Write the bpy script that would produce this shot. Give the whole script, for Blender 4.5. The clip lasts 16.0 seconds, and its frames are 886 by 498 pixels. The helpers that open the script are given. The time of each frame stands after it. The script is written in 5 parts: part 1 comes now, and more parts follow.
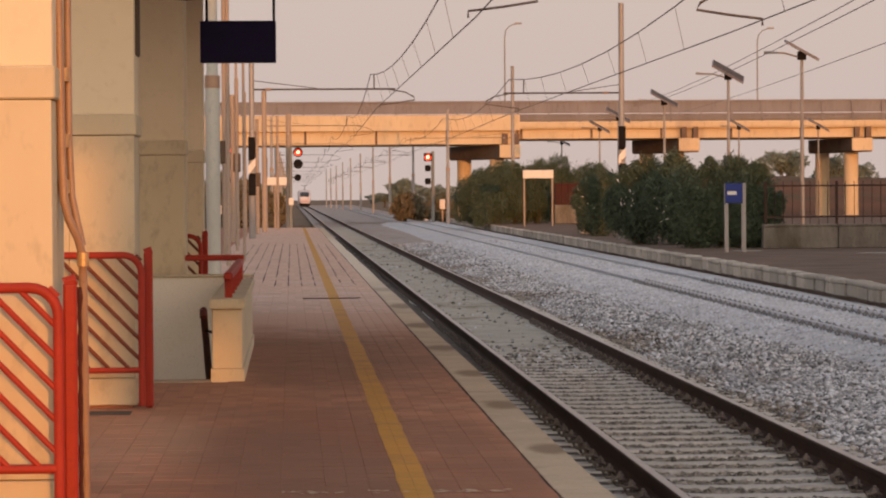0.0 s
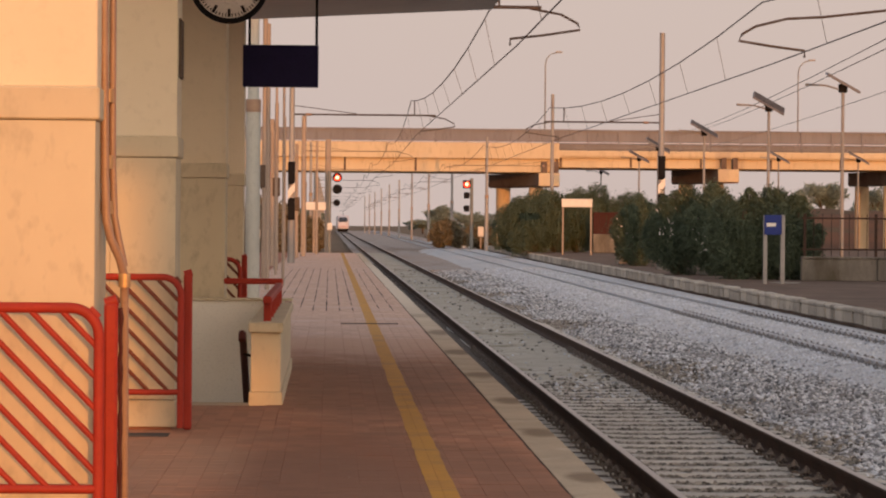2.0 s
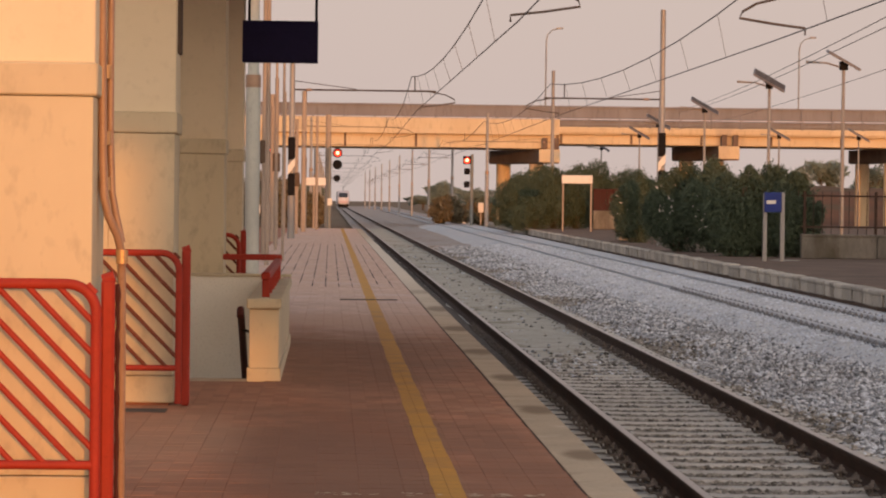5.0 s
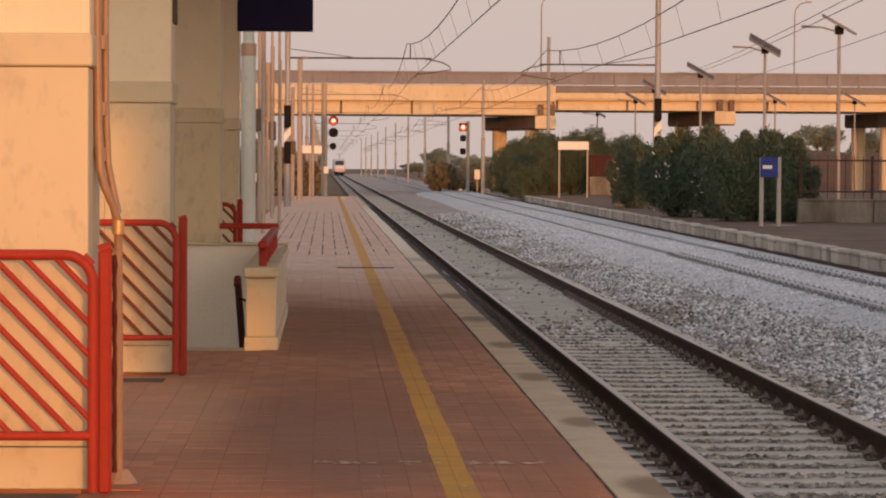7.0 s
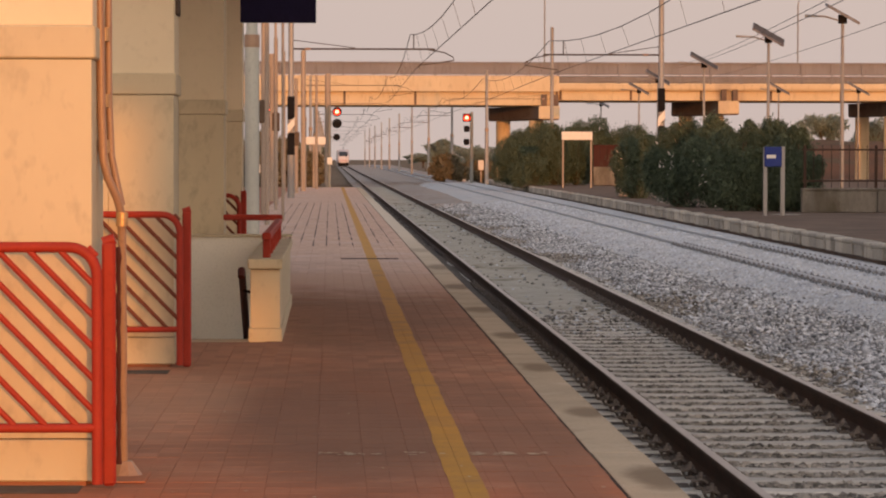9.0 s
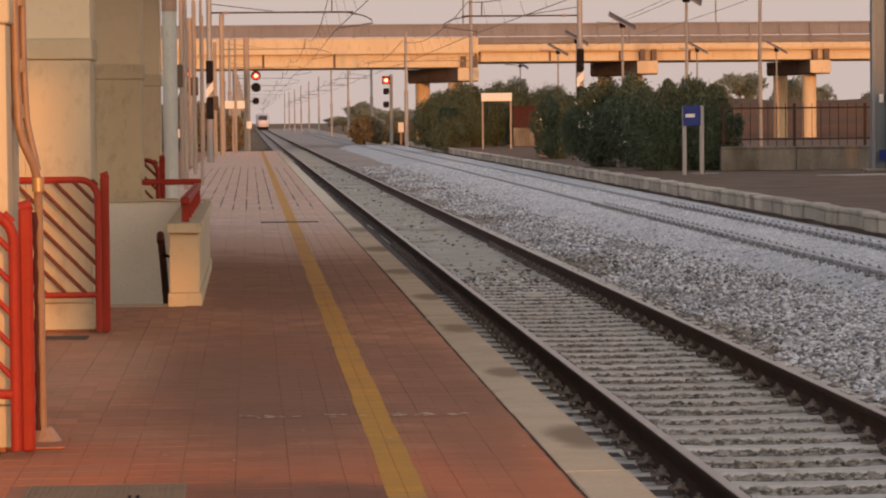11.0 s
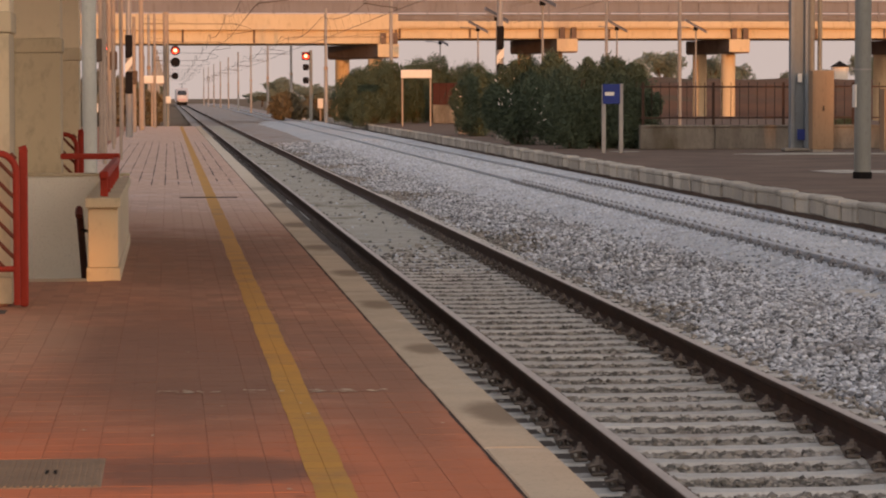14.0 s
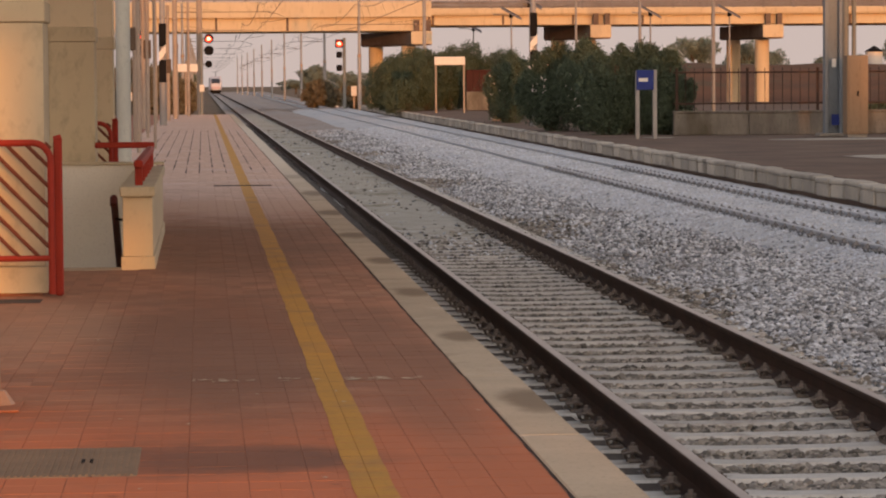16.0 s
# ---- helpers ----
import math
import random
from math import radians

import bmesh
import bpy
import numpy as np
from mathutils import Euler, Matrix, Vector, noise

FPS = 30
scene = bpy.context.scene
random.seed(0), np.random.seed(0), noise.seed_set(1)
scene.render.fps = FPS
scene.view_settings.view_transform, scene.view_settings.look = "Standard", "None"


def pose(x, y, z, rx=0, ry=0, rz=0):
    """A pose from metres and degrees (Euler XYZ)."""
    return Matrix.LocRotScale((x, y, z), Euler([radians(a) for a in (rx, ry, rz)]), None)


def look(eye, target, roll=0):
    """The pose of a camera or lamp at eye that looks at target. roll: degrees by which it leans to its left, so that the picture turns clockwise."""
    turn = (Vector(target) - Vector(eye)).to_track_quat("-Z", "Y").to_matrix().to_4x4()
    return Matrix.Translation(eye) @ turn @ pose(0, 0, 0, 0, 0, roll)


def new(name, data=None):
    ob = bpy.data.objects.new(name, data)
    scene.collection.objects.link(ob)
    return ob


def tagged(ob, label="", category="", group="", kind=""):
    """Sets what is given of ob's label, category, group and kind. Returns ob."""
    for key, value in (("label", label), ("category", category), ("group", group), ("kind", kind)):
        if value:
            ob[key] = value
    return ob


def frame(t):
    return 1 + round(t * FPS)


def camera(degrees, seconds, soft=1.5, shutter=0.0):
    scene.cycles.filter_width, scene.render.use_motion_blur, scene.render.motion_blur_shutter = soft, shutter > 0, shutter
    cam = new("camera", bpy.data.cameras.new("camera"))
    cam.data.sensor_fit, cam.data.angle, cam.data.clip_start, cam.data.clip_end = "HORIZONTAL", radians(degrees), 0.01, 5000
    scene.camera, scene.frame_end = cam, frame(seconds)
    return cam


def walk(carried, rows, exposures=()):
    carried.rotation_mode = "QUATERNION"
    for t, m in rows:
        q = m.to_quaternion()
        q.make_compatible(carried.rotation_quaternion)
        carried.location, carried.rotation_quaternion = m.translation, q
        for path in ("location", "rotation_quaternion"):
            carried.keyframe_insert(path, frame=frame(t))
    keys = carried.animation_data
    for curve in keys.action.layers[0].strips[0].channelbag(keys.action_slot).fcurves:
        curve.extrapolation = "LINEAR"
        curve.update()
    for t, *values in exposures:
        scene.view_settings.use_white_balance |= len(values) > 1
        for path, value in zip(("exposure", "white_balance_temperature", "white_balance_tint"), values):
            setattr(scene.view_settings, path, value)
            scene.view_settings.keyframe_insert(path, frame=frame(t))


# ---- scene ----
# x to the right of the platform, y along the track, z up from the platform's paving
EYE = 1.40
cam = camera(17.15, 16.0, soft=2.05)
#     t     x       z       yaw     pitch   roll
ROWS = [
    (0.0, 0.0000, 0.0000, -2.9520, -1.0015, 0.4000),
    (0.5, -0.0001, -0.0121, -2.9478, -1.4750, 0.6972),
    (1.0, -0.0013, -0.0096, -2.3373, -1.5719, 0.5791),
    (1.5, -0.0086, -0.0081, -2.0277, -0.9292, 0.0708),
    (2.0, -0.0164, -0.0044, -2.2069, -0.4722, -0.4662),
    (2.5, -0.0161, -0.0039, -2.4173, -0.6044, -0.6312),
    (3.0, -0.0158, -0.0067, -2.1656, -0.7286, -0.6694),
    (3.2, -0.0187, -0.0073, -1.9855, -0.6465, -0.6962),
    (5.3, -0.0039, 0.0083, -2.2310, -1.1217, -0.6894),
    (5.5, -0.0046, 0.0106, -2.2429, -1.2657, -0.6737),
    (6.0, -0.0075, 0.0102, -2.2425, -1.3315, -0.5554),
    (6.5, -0.0037, 0.0071, -2.3204, -1.5247, -0.4813),
    (7.0, -0.0036, 0.0089, -2.2731, -1.5867, -0.2972),
    (7.5, -0.0026, 0.0092, -2.2397, -1.4860, -0.1354),
    (8.0, -0.0008, 0.0107, -2.2007, -1.5122, -0.0398),
    (8.5, -0.0019, 0.0078, -2.1677, -1.7287, -0.0781),
    (9.0, -0.0022, 0.0098, -2.2002, -1.7697, -0.0918),
    (9.5, 0.0044, 0.0123, -2.4378, -1.9467, -0.0956),
    (10.0, 0.0127, 0.0119, -3.0501, -2.3798, 0.2132),
    (10.2, 0.0120, 0.0090, -3.2442, -2.5407, 0.3195),
    (12.3, 0.0129, 0.0023, -4.0118, -1.7889, 0.5431),
    (12.5, 0.0012, 0.0041, -3.9110, -1.6000, 0.6007),
    (13.0, 0.0044, 0.0013, -4.0673, -1.6927, 0.5420),
    (13.5, 0.0074, -0.0018, -4.6621, -2.3132, 0.5059),
    (14.0, 0.0068, 0.0020, -5.3257, -2.9690, 0.1013),
    (14.5, 0.0102, 0.0043, -5.7779, -3.2605, 0.0563),
    (15.0, 0.0077, 0.0051, -5.6069, -3.2455, 0.1881),
    (15.5, 0.0063, 0.0022, -5.1379, -3.1064, 0.3369),
    (16.0, 0.0061, 0.0049, -4.6729, -3.2214, 0.3969),
]
walk(cam, [(t, pose(x, 0, EYE + z, 90 + pitch, roll, yaw)) for t, x, z, yaw, pitch, roll in ROWS])

# ---- light: a low, warm sun behind the camera under a hazy sky ----
SUN_AZ, SUN_EL = 10.0, 4.0
sun_way = Vector((math.sin(radians(SUN_AZ)) * math.cos(radians(SUN_EL)), -math.cos(radians(SUN_AZ)) * math.cos(radians(SUN_EL)), math.sin(radians(SUN_EL))))
sun = new("sun", bpy.data.lights.new("sun", "SUN"))
sun.data.energy, sun.data.angle, sun.data.color = 2.4, radians(0.5), (1.0, 0.335, 0.05)
sun.matrix_world = look(sun_way * 200, (0, 0, 0))

world = bpy.data.worlds.new("sky")
scene.world = world
world.use_nodes = True
wn, wl = world.node_tree.nodes, world.node_tree.links
wn.clear()
sky = wn.new("ShaderNodeTexSky")
sky.sky_type, sky.sun_disc = "NISHITA", False
sky.sun_elevation, sky.sun_rotation = radians(SUN_EL), radians(180 - SUN_AZ)
sky.dust_density, sky.air_density, sky.ozone_density = 3.0, 1.2, 1.0
gain = wn.new("ShaderNodeVectorMath")
gain.operation = "SCALE"
gain.inputs[3].default_value = 0.10
# haze over the clear sky: mauve at the horizon, cooler and brighter above, brighter round the sun
way = wn.new("ShaderNodeTexCoord")
split = wn.new("ShaderNodeSeparateXYZ")
wl.new(way.outputs["Generated"], split.inputs[0])
rise = wn.new("ShaderNodeMapRange")
rise.inputs[1].default_value, rise.inputs[2].default_value = 0.12, 0.75
wl.new(split.outputs[2], rise.inputs[0])
veil = wn.new("ShaderNodeMix")
veil.data_type = "RGBA"
veil.inputs[6].default_value, veil.inputs[7].default_value = (0.715, 0.575, 0.528, 1), (0.36, 0.39, 0.47, 1)
wl.new(rise.outputs[0], veil.inputs[0])
toward = wn.new("ShaderNodeVectorMath")
toward.operation = "DOT_PRODUCT"
toward.inputs[1].default_value = sun_way
wl.new(way.outputs["Generated"], toward.inputs[0])
fall = wn.new("ShaderNodeMath")
fall.operation, fall.use_clamp = "POWER", True
fall.inputs[1].default_value = 2.5
wl.new(toward.outputs["Value"], fall.inputs[0])
near_sun = wn.new("ShaderNodeMapRange")
near_sun.inputs[3].default_value, near_sun.inputs[4].default_value = 1.0, 4.8
wl.new(fall.outputs[0], near_sun.inputs[0])
bright = wn.new("ShaderNodeVectorMath")
bright.operation = "SCALE"
warm = wn.new("ShaderNodeMix")
warm.data_type, warm.blend_type = "RGBA", "MULTIPLY"
warm.inputs[7].default_value = (1.0, 0.82, 0.55, 1)
wl.new(fall.outputs[0], warm.inputs[0])
wl.new(veil.outputs[2], warm.inputs[6])
wl.new(warm.outputs[2], bright.inputs[0])
wl.new(near_sun.outputs[0], bright.inputs[3])
haze = wn.new("ShaderNodeMix")
haze.data_type = "RGBA"
haze.inputs[0].default_value = 0.85
wl.new(bright.outputs[0], haze.inputs[7])
back, wout = wn.new("ShaderNodeBackground"), wn.new("ShaderNodeOutputWorld")
wl.new(sky.outputs[0], gain.inputs[0])
wl.new(gain.outputs[0], haze.inputs[6])
wl.new(haze.outputs[2], back.inputs[0])
wl.new(back.outputs[0], wout.inputs[0])
back.inputs[1].default_value = 1.0


# ---- materials ----
def mat(name, base, other=None, rough=0.8, metal=0.0, scale=3.0, fine=40.0, bump=0.3, each=0.0, stain=None, stain_scale=0.8, stain_cut=0.55,
        streak=1.0, depth=0.004, island=False, spec=0.2, fleck=0.7, dust=None, soft=0.16, spots=()):
    """Base colour that drifts to another at two scales, stains, and fine relief; sizes in metres of the place."""
    m = bpy.data.materials.new(name)
    m.use_nodes = True
    n, k = m.node_tree.nodes, m.node_tree.links
    b = n["Principled BSDF"]
    b.inputs["Roughness"].default_value, b.inputs["Metallic"].default_value = rough, metal
    b.inputs["Specular IOR Level"].default_value = spec
    geo = n.new("ShaderNodeNewGeometry")
    mp = n.new("ShaderNodeMapping")
    mp.inputs["Scale"].default_value = (1, 1, streak)
    k.new(geo.outputs["Position"], mp.inputs[0])
    n1, n2 = n.new("ShaderNodeTexNoise"), n.new("ShaderNodeTexNoise")
    for q, s, d in ((n1, scale, 5), (n2, fine, 3)):
        q.inputs["Scale"].default_value, q.inputs["Detail"].default_value, q.inputs["Roughness"].default_value = s, d, 0.62
        k.new(mp.outputs[0], q.inputs["Vector"])
    other = other or tuple(c * 0.72 for c in base)

    def mix(fac, a, c):
        x = n.new("ShaderNodeMix")
        x.data_type = "RGBA"
        for sock, val in ((x.inputs[0], fac), (x.inputs[6], a), (x.inputs[7], c)):
            if isinstance(val, (tuple, float, int)):
                sock.default_value = (*val, 1) if isinstance(val, tuple) else val
            else:
                k.new(val, sock)
        return x.outputs[2]

    def ramp(val, lo, hi):
        x = n.new("ShaderNodeMapRange")
        x.inputs[1].default_value, x.inputs[2].default_value = lo, hi
        k.new(val, x.inputs[0])
        return x.outputs[0]

    col = mix(ramp(n1.outputs[0], 0.35, 0.68), base, other)
    col = mix(ramp(n2.outputs[0], 0.54, 0.86), col, tuple(c * fleck for c in other))
    if each:
        r = geo.outputs["Random Per Island"] if island else n.new("ShaderNodeObjectInfo").outputs["Random"]
        hsv = n.new("ShaderNodeHueSaturation")
        hsv.inputs["Saturation"].default_value = 1.0
        v = n.new("ShaderNodeMapRange")
        v.inputs[3].default_value, v.inputs[4].default_value = 1 - each, 1 + each
        k.new(r, v.inputs[0])
        k.new(v.outputs[0], hsv.inputs["Value"])
        k.new(col, hsv.inputs["Color"])
        col = hsv.outputs[0]
    if stain:
        n3 = n.new("ShaderNodeTexNoise")
        n3.inputs["Scale"].default_value, n3.inputs["Detail"].default_value, n3.inputs["Roughness"].default_value = stain_scale, 6, 0.6
        k.new(mp.outputs[0], n3.inputs["Vector"])
        col = mix(ramp(n3.outputs[0], stain_cut, stain_cut + soft), col, stain)
    if dust:
        n4 = n.new("ShaderNodeTexNoise")
        n4.inputs["Scale"].default_value, n4.inputs["Detail"].default_value, n4.inputs["Roughness"].default_value = dust[1], 7, 0.68
        shift = n.new("ShaderNodeVectorMath")
        shift.inputs[1].default_value = (31.7, 12.3, 4.1)
        k.new(mp.outputs[0], shift.inputs[0])
        k.new(shift.outputs[0], n4.inputs["Vector"])
        col = mix(ramp(n4.outputs[0], dust[2], dust[2] + dust[3]), col, dust[0])
    for cx, cy, rx, ry, tint, amount, ragged in spots:
        # a worn, stained or light-painted patch round a place, with a ragged rim
        off, size = n.new("ShaderNodeVectorMath"), n.new("ShaderNodeVectorMath")
        off.operation, size.operation = "SUBTRACT", "MULTIPLY"
        off.inputs[1].default_value, size.inputs[1].default_value = (cx, cy, 0), (1 / rx, 1 / ry, 0)
        far = n.new("ShaderNodeVectorMath")
        far.operation = "LENGTH"
        k.new(geo.outputs["Position"], off.inputs[0])
        k.new(off.outputs[0], size.inputs[0])
        k.new(size.outputs[0], far.inputs[0])
        rag = n.new("ShaderNodeTexNoise")
        rag.inputs["Scale"].default_value, rag.inputs["Detail"].default_value, rag.inputs["Roughness"].default_value = 1.7, 8, 0.72
        k.new(geo.outputs["Position"], rag.inputs["Vector"])
        rim_ = n.new("ShaderNodeMath")
        rim_.operation = "MULTIPLY_ADD"
        rim_.inputs[1].default_value = ragged
        k.new(rag.outputs[0], rim_.inputs[0])
        k.new(far.outputs["Value"], rim_.inputs[2])
        fade = n.new("ShaderNodeMapRange")
        fade.interpolation_type = "SMOOTHSTEP"
        fade.inputs[1].default_value, fade.inputs[2].default_value = 0.45 + ragged / 2, 1.15 + ragged / 2
        fade.inputs[3].default_value, fade.inputs[4].default_value = amount, 0.0
        k.new(rim_.outputs[0], fade.inputs[0])
        col = mix(fade.outputs[0], col, tint)
    k.new(col, b.inputs["Base Color"])
    if bump:
        bp = n.new("ShaderNodeBump")
        bp.inputs["Strength"].default_value, bp.inputs["Distance"].default_value = bump, depth
        k.new(n2.outputs[0], bp.inputs["Height"])
        k.new(bp.outputs[0], b.inputs["Normal"])
    return m


def glow(name, color, strength):
    m = bpy.data.materials.new(name)
    m.use_nodes = True
    b = m.node_tree.nodes["Principled BSDF"]
    b.inputs["Base Color"].default_value = (*color, 1)
    b.inputs["Emission Color"].default_value, b.inputs["Emission Strength"].default_value = (*color, 1), strength
    return m


PLASTER = mat("cream plaster", (0.75, 0.665, 0.49), (0.705, 0.62, 0.45), 0.9, scale=1.2, fine=14, bump=0.08, depth=0.002, fleck=0.93)
SLABSTONE = mat("travertine cladding", (0.60, 0.53, 0.37), (0.54, 0.475, 0.335), 0.75, scale=1.6, fine=9, bump=0.1, depth=0.002, stain=(0.51, 0.445, 0.315), stain_scale=1.3, stain_cut=0.56, soft=0.3, streak=0.6)
WHITEWALL = mat("white stairwell paint", (0.80, 0.80, 0.74), (0.72, 0.72, 0.665), 0.85, scale=0.9, fine=50, bump=0.15, depth=0.002)
REDPAINT = mat("red gate paint", (0.35, 0.036, 0.020), (0.29, 0.031, 0.018), 0.55, spec=0.2, scale=6, fine=70, bump=0.12, depth=0.001, stain=(0.22, 0.05, 0.03), stain_scale=9, stain_cut=0.66)
# shaded copy of the red gate paint
SHADEDRED = mat("red gate paint darkened for shade", (0.17, 0.050, 0.028), (0.13, 0.042, 0.025), 0.7, scale=6, fine=70, bump=0.12, depth=0.001)
MAROON = mat("dark maroon paint", (0.075, 0.020, 0.016), (0.055, 0.016, 0.013), 0.6, scale=5, fine=60, bump=0.1, depth=0.001)
COPPER = mat("brown painted conduit", (0.34, 0.225, 0.155), (0.28, 0.18, 0.12), 0.38, spec=0.5, scale=5, fine=60, bump=0.1, depth=0.001)
RED = dict(rough=0.8, scale=1.3, fine=38, bump=0.5, each=0.16, stain=(0.25, 0.132, 0.083), stain_scale=0.55, stain_cut=0.46, depth=0.003, dust=((0.44, 0.255, 0.165), 0.9, 0.53, 0.26), soft=0.30)
SPOTS = ((0.2, 9.0, 3.2, 4.8, (0.52, 0.165, 0.075), 0.85, 1.3),     # warm red of the low sun, painted onto the near paving
         (0.05, 16.0, 0.85, 5.2, (0.215, 0.108, 0.068), 0.80, 1.4),  # trodden grime along the line
         (1.0, 15.0, 0.32, 4.5, (0.23, 0.115, 0.072), 0.60, 1.2),
         (0.12, 11.0, 0.66, 0.52, (0.185, 0.092, 0.062), 0.92, 1.1),   # soot beside the cover
         (-0.95, 17.2, 0.55, 2.6, (0.46, 0.27, 0.17), 0.55, 1.3),    # tan dust
         # canopy shade, painted as a darker patch
         (0.3, 27.0, 1.3, 7.5, (0.225, 0.125, 0.083), 0.55, 1.2),
         # dust and open light by the canopy's end, in one pale tone
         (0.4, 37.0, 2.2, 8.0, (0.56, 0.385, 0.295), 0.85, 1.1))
PAVER = mat("red clay paver", (0.42, 0.20, 0.118), (0.36, 0.176, 0.107), spots=SPOTS, **RED)
PAVER_JOINED = mat("red clay paver field", (0.42, 0.20, 0.118), (0.36, 0.176, 0.107), island=True, spots=SPOTS, **RED)
# dusty pavers, with the open light past the canopy in their colour
PAVER_DUSTY_LIT = mat("dusty pink paver field brightened past the canopy", (0.60, 0.42, 0.325), (0.52, 0.36, 0.28), 0.9, scale=0.8, fine=40, bump=0.4, each=0.10, stain=(0.58, 0.43, 0.36), stain_scale=0.5, stain_cut=0.52, island=True)
JOINT = mat("dark joint mortar", (0.27, 0.135, 0.09), (0.38, 0.17, 0.105), 0.95, scale=1.7, fine=60, fleck=0.9)
YELLOW = mat("worn yellow line paint", (0.56, 0.28, 0.05), (0.46, 0.24, 0.055), 0.7, scale=1.6, fine=45, bump=0.3, stain=(0.34, 0.19, 0.08), stain_scale=2.6, stain_cut=0.50, soft=0.25, each=0.05, depth=0.002)
KERBSTONE = mat("grey kerb stone", (0.47, 0.43, 0.36), (0.36, 0.335, 0.295), 0.9, scale=1.5, fine=30, bump=0.4, stain=(0.20, 0.18, 0.15), stain_scale=1.3, stain_cut=0.54, each=0.22)
EDGESTONE = mat("pale edge stone", (0.54, 0.43, 0.305), (0.45, 0.36, 0.255), 0.85, scale=1.5, fine=40, bump=0.4, stain=(0.31, 0.235, 0.16), stain_scale=2.1, stain_cut=0.60, depth=0.003, each=0.10, dust=((0.58, 0.48, 0.36), 3.0, 0.56, 0.2),
                spots=[(x, y, w, l, (0.215, 0.155, 0.10), 0.85, 1.5) for x, y, w, l in ((1.44, 12.9, 0.15, 0.55), (1.42, 16.2, 0.13, 0.42), (1.40, 19.8, 0.16, 0.48), (1.42, 23.4, 0.16, 0.55), (1.40, 27.4, 0.18, 0.65), (1.40, 32.2, 0.18, 0.8), (1.40, 38.0, 0.18, 1.0), (1.40, 45.0, 0.2, 1.2))]
                # paler far stretch of edge stones
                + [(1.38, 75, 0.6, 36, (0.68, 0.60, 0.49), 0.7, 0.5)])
GRIMEPAVER = mat("blackened paver dirt", (0.22, 0.115, 0.082), (0.28, 0.13, 0.085), 0.9, scale=6, fine=60, bump=0.3)
CABINET = mat("faded tan cabinet paint", (0.31, 0.22, 0.145), (0.25, 0.175, 0.115), 0.7, scale=1.2, fine=20, bump=0.1, streak=0.3)
CONCRETE = mat("weathered concrete", (0.30, 0.28, 0.25), (0.22, 0.205, 0.18), 0.9, scale=1.4, fine=30, bump=0.5, stain=(0.15, 0.13, 0.11), stain_scale=0.9, stain_cut=0.60, streak=0.4)
SLEEPER = mat("sleeper concrete", (0.54, 0.53, 0.50), (0.46, 0.45, 0.42), 0.9, scale=2.5, fine=40, bump=0.5, each=0.10, stain=(0.24, 0.20, 0.17), stain_scale=2.2, stain_cut=0.58)
RUST = mat("rusty rail side", (0.060, 0.034, 0.025), (0.040, 0.025, 0.020), 0.75, scale=4, fine=60, bump=0.4)
PALERAIL = mat("dust-covered rail side", (0.56, 0.58, 0.61), (0.46, 0.475, 0.50), 0.85, scale=4, fine=60, bump=0.3)
PALEBED = mat("pale dusty ballast", (0.58, 0.60, 0.62), (0.48, 0.495, 0.51), 0.95, scale=2.0, fine=22, bump=1.0, stain=(0.36, 0.37, 0.385), stain_scale=0.5, stain_cut=0.55, depth=0.03)
STEELTOP = mat("polished rail head", (0.42, 0.38, 0.35), (0.34, 0.30, 0.28), 0.35, 0.9, scale=3, fine=60, bump=0.05)
CLIP = mat("rail clip steel", (0.19, 0.165, 0.15), (0.11, 0.095, 0.085), 0.7, scale=20, fine=90, bump=0.2)
DUSTYCLIP = mat("dust-grey rail clip", (0.24, 0.245, 0.26), (0.17, 0.175, 0.185), 0.8, scale=20, fine=90, bump=0.2)
BED = mat("ballast bed", (0.42, 0.385, 0.36), (0.32, 0.295, 0.275), 0.95, scale=3.0, fine=26, bump=1.0, dust=((0.27, 0.21, 0.165), 0.30, 0.50, 0.22), stain=(0.22, 0.18, 0.15), stain_scale=0.35, stain_cut=0.54, depth=0.03)
CRIBDIRT = mat("dark crib dirt", (0.15, 0.135, 0.12), (0.10, 0.09, 0.08), 0.95, scale=4, fine=40, bump=0.8, depth=0.01)
DARKSTONE = mat("grimy crib stone", (0.26, 0.245, 0.225), (0.19, 0.18, 0.16), 0.9, scale=1.2, fine=60, bump=0.3, each=0.7, island=True)
STONE = mat("ballast stone", (0.43, 0.46, 0.50), (0.335, 0.355, 0.385), 0.9, scale=1.2, fine=60, bump=0.3, each=0.75, island=True, stain=(0.235, 0.235, 0.24), stain_scale=0.45, stain_cut=0.55)
PALESTONE = mat("dusty ballast stone", (0.54, 0.58, 0.64), (0.44, 0.475, 0.52), 0.9, scale=1.2, fine=60, bump=0.3, each=0.28, island=True)
DUST = mat("dusty sand between rails", (0.48, 0.455, 0.39), (0.38, 0.355, 0.30), 0.95, scale=2.6, fine=24, bump=1.0, stain=(0.22, 0.20, 0.14), stain_scale=0.9, stain_cut=0.53, depth=0.03, dust=((0.50, 0.48, 0.43), 1.6, 0.56, 0.16))
EARTH = mat("dry earth", (0.20, 0.145, 0.10), (0.15, 0.11, 0.075), 0.95, scale=0.3, fine=3.0, bump=0.6, stain=(0.12, 0.10, 0.06), stain_scale=0.08, stain_cut=0.5, depth=0.05)
ASPHALT = mat("old platform asphalt", (0.165, 0.112, 0.084), (0.105, 0.078, 0.062), 0.95, scale=0.7, fine=30, bump=0.5, stain=(0.22, 0.165, 0.125), stain_scale=0.22, stain_cut=0.60, dust=((0.20, 0.145, 0.108), 0.5, 0.48, 0.25))
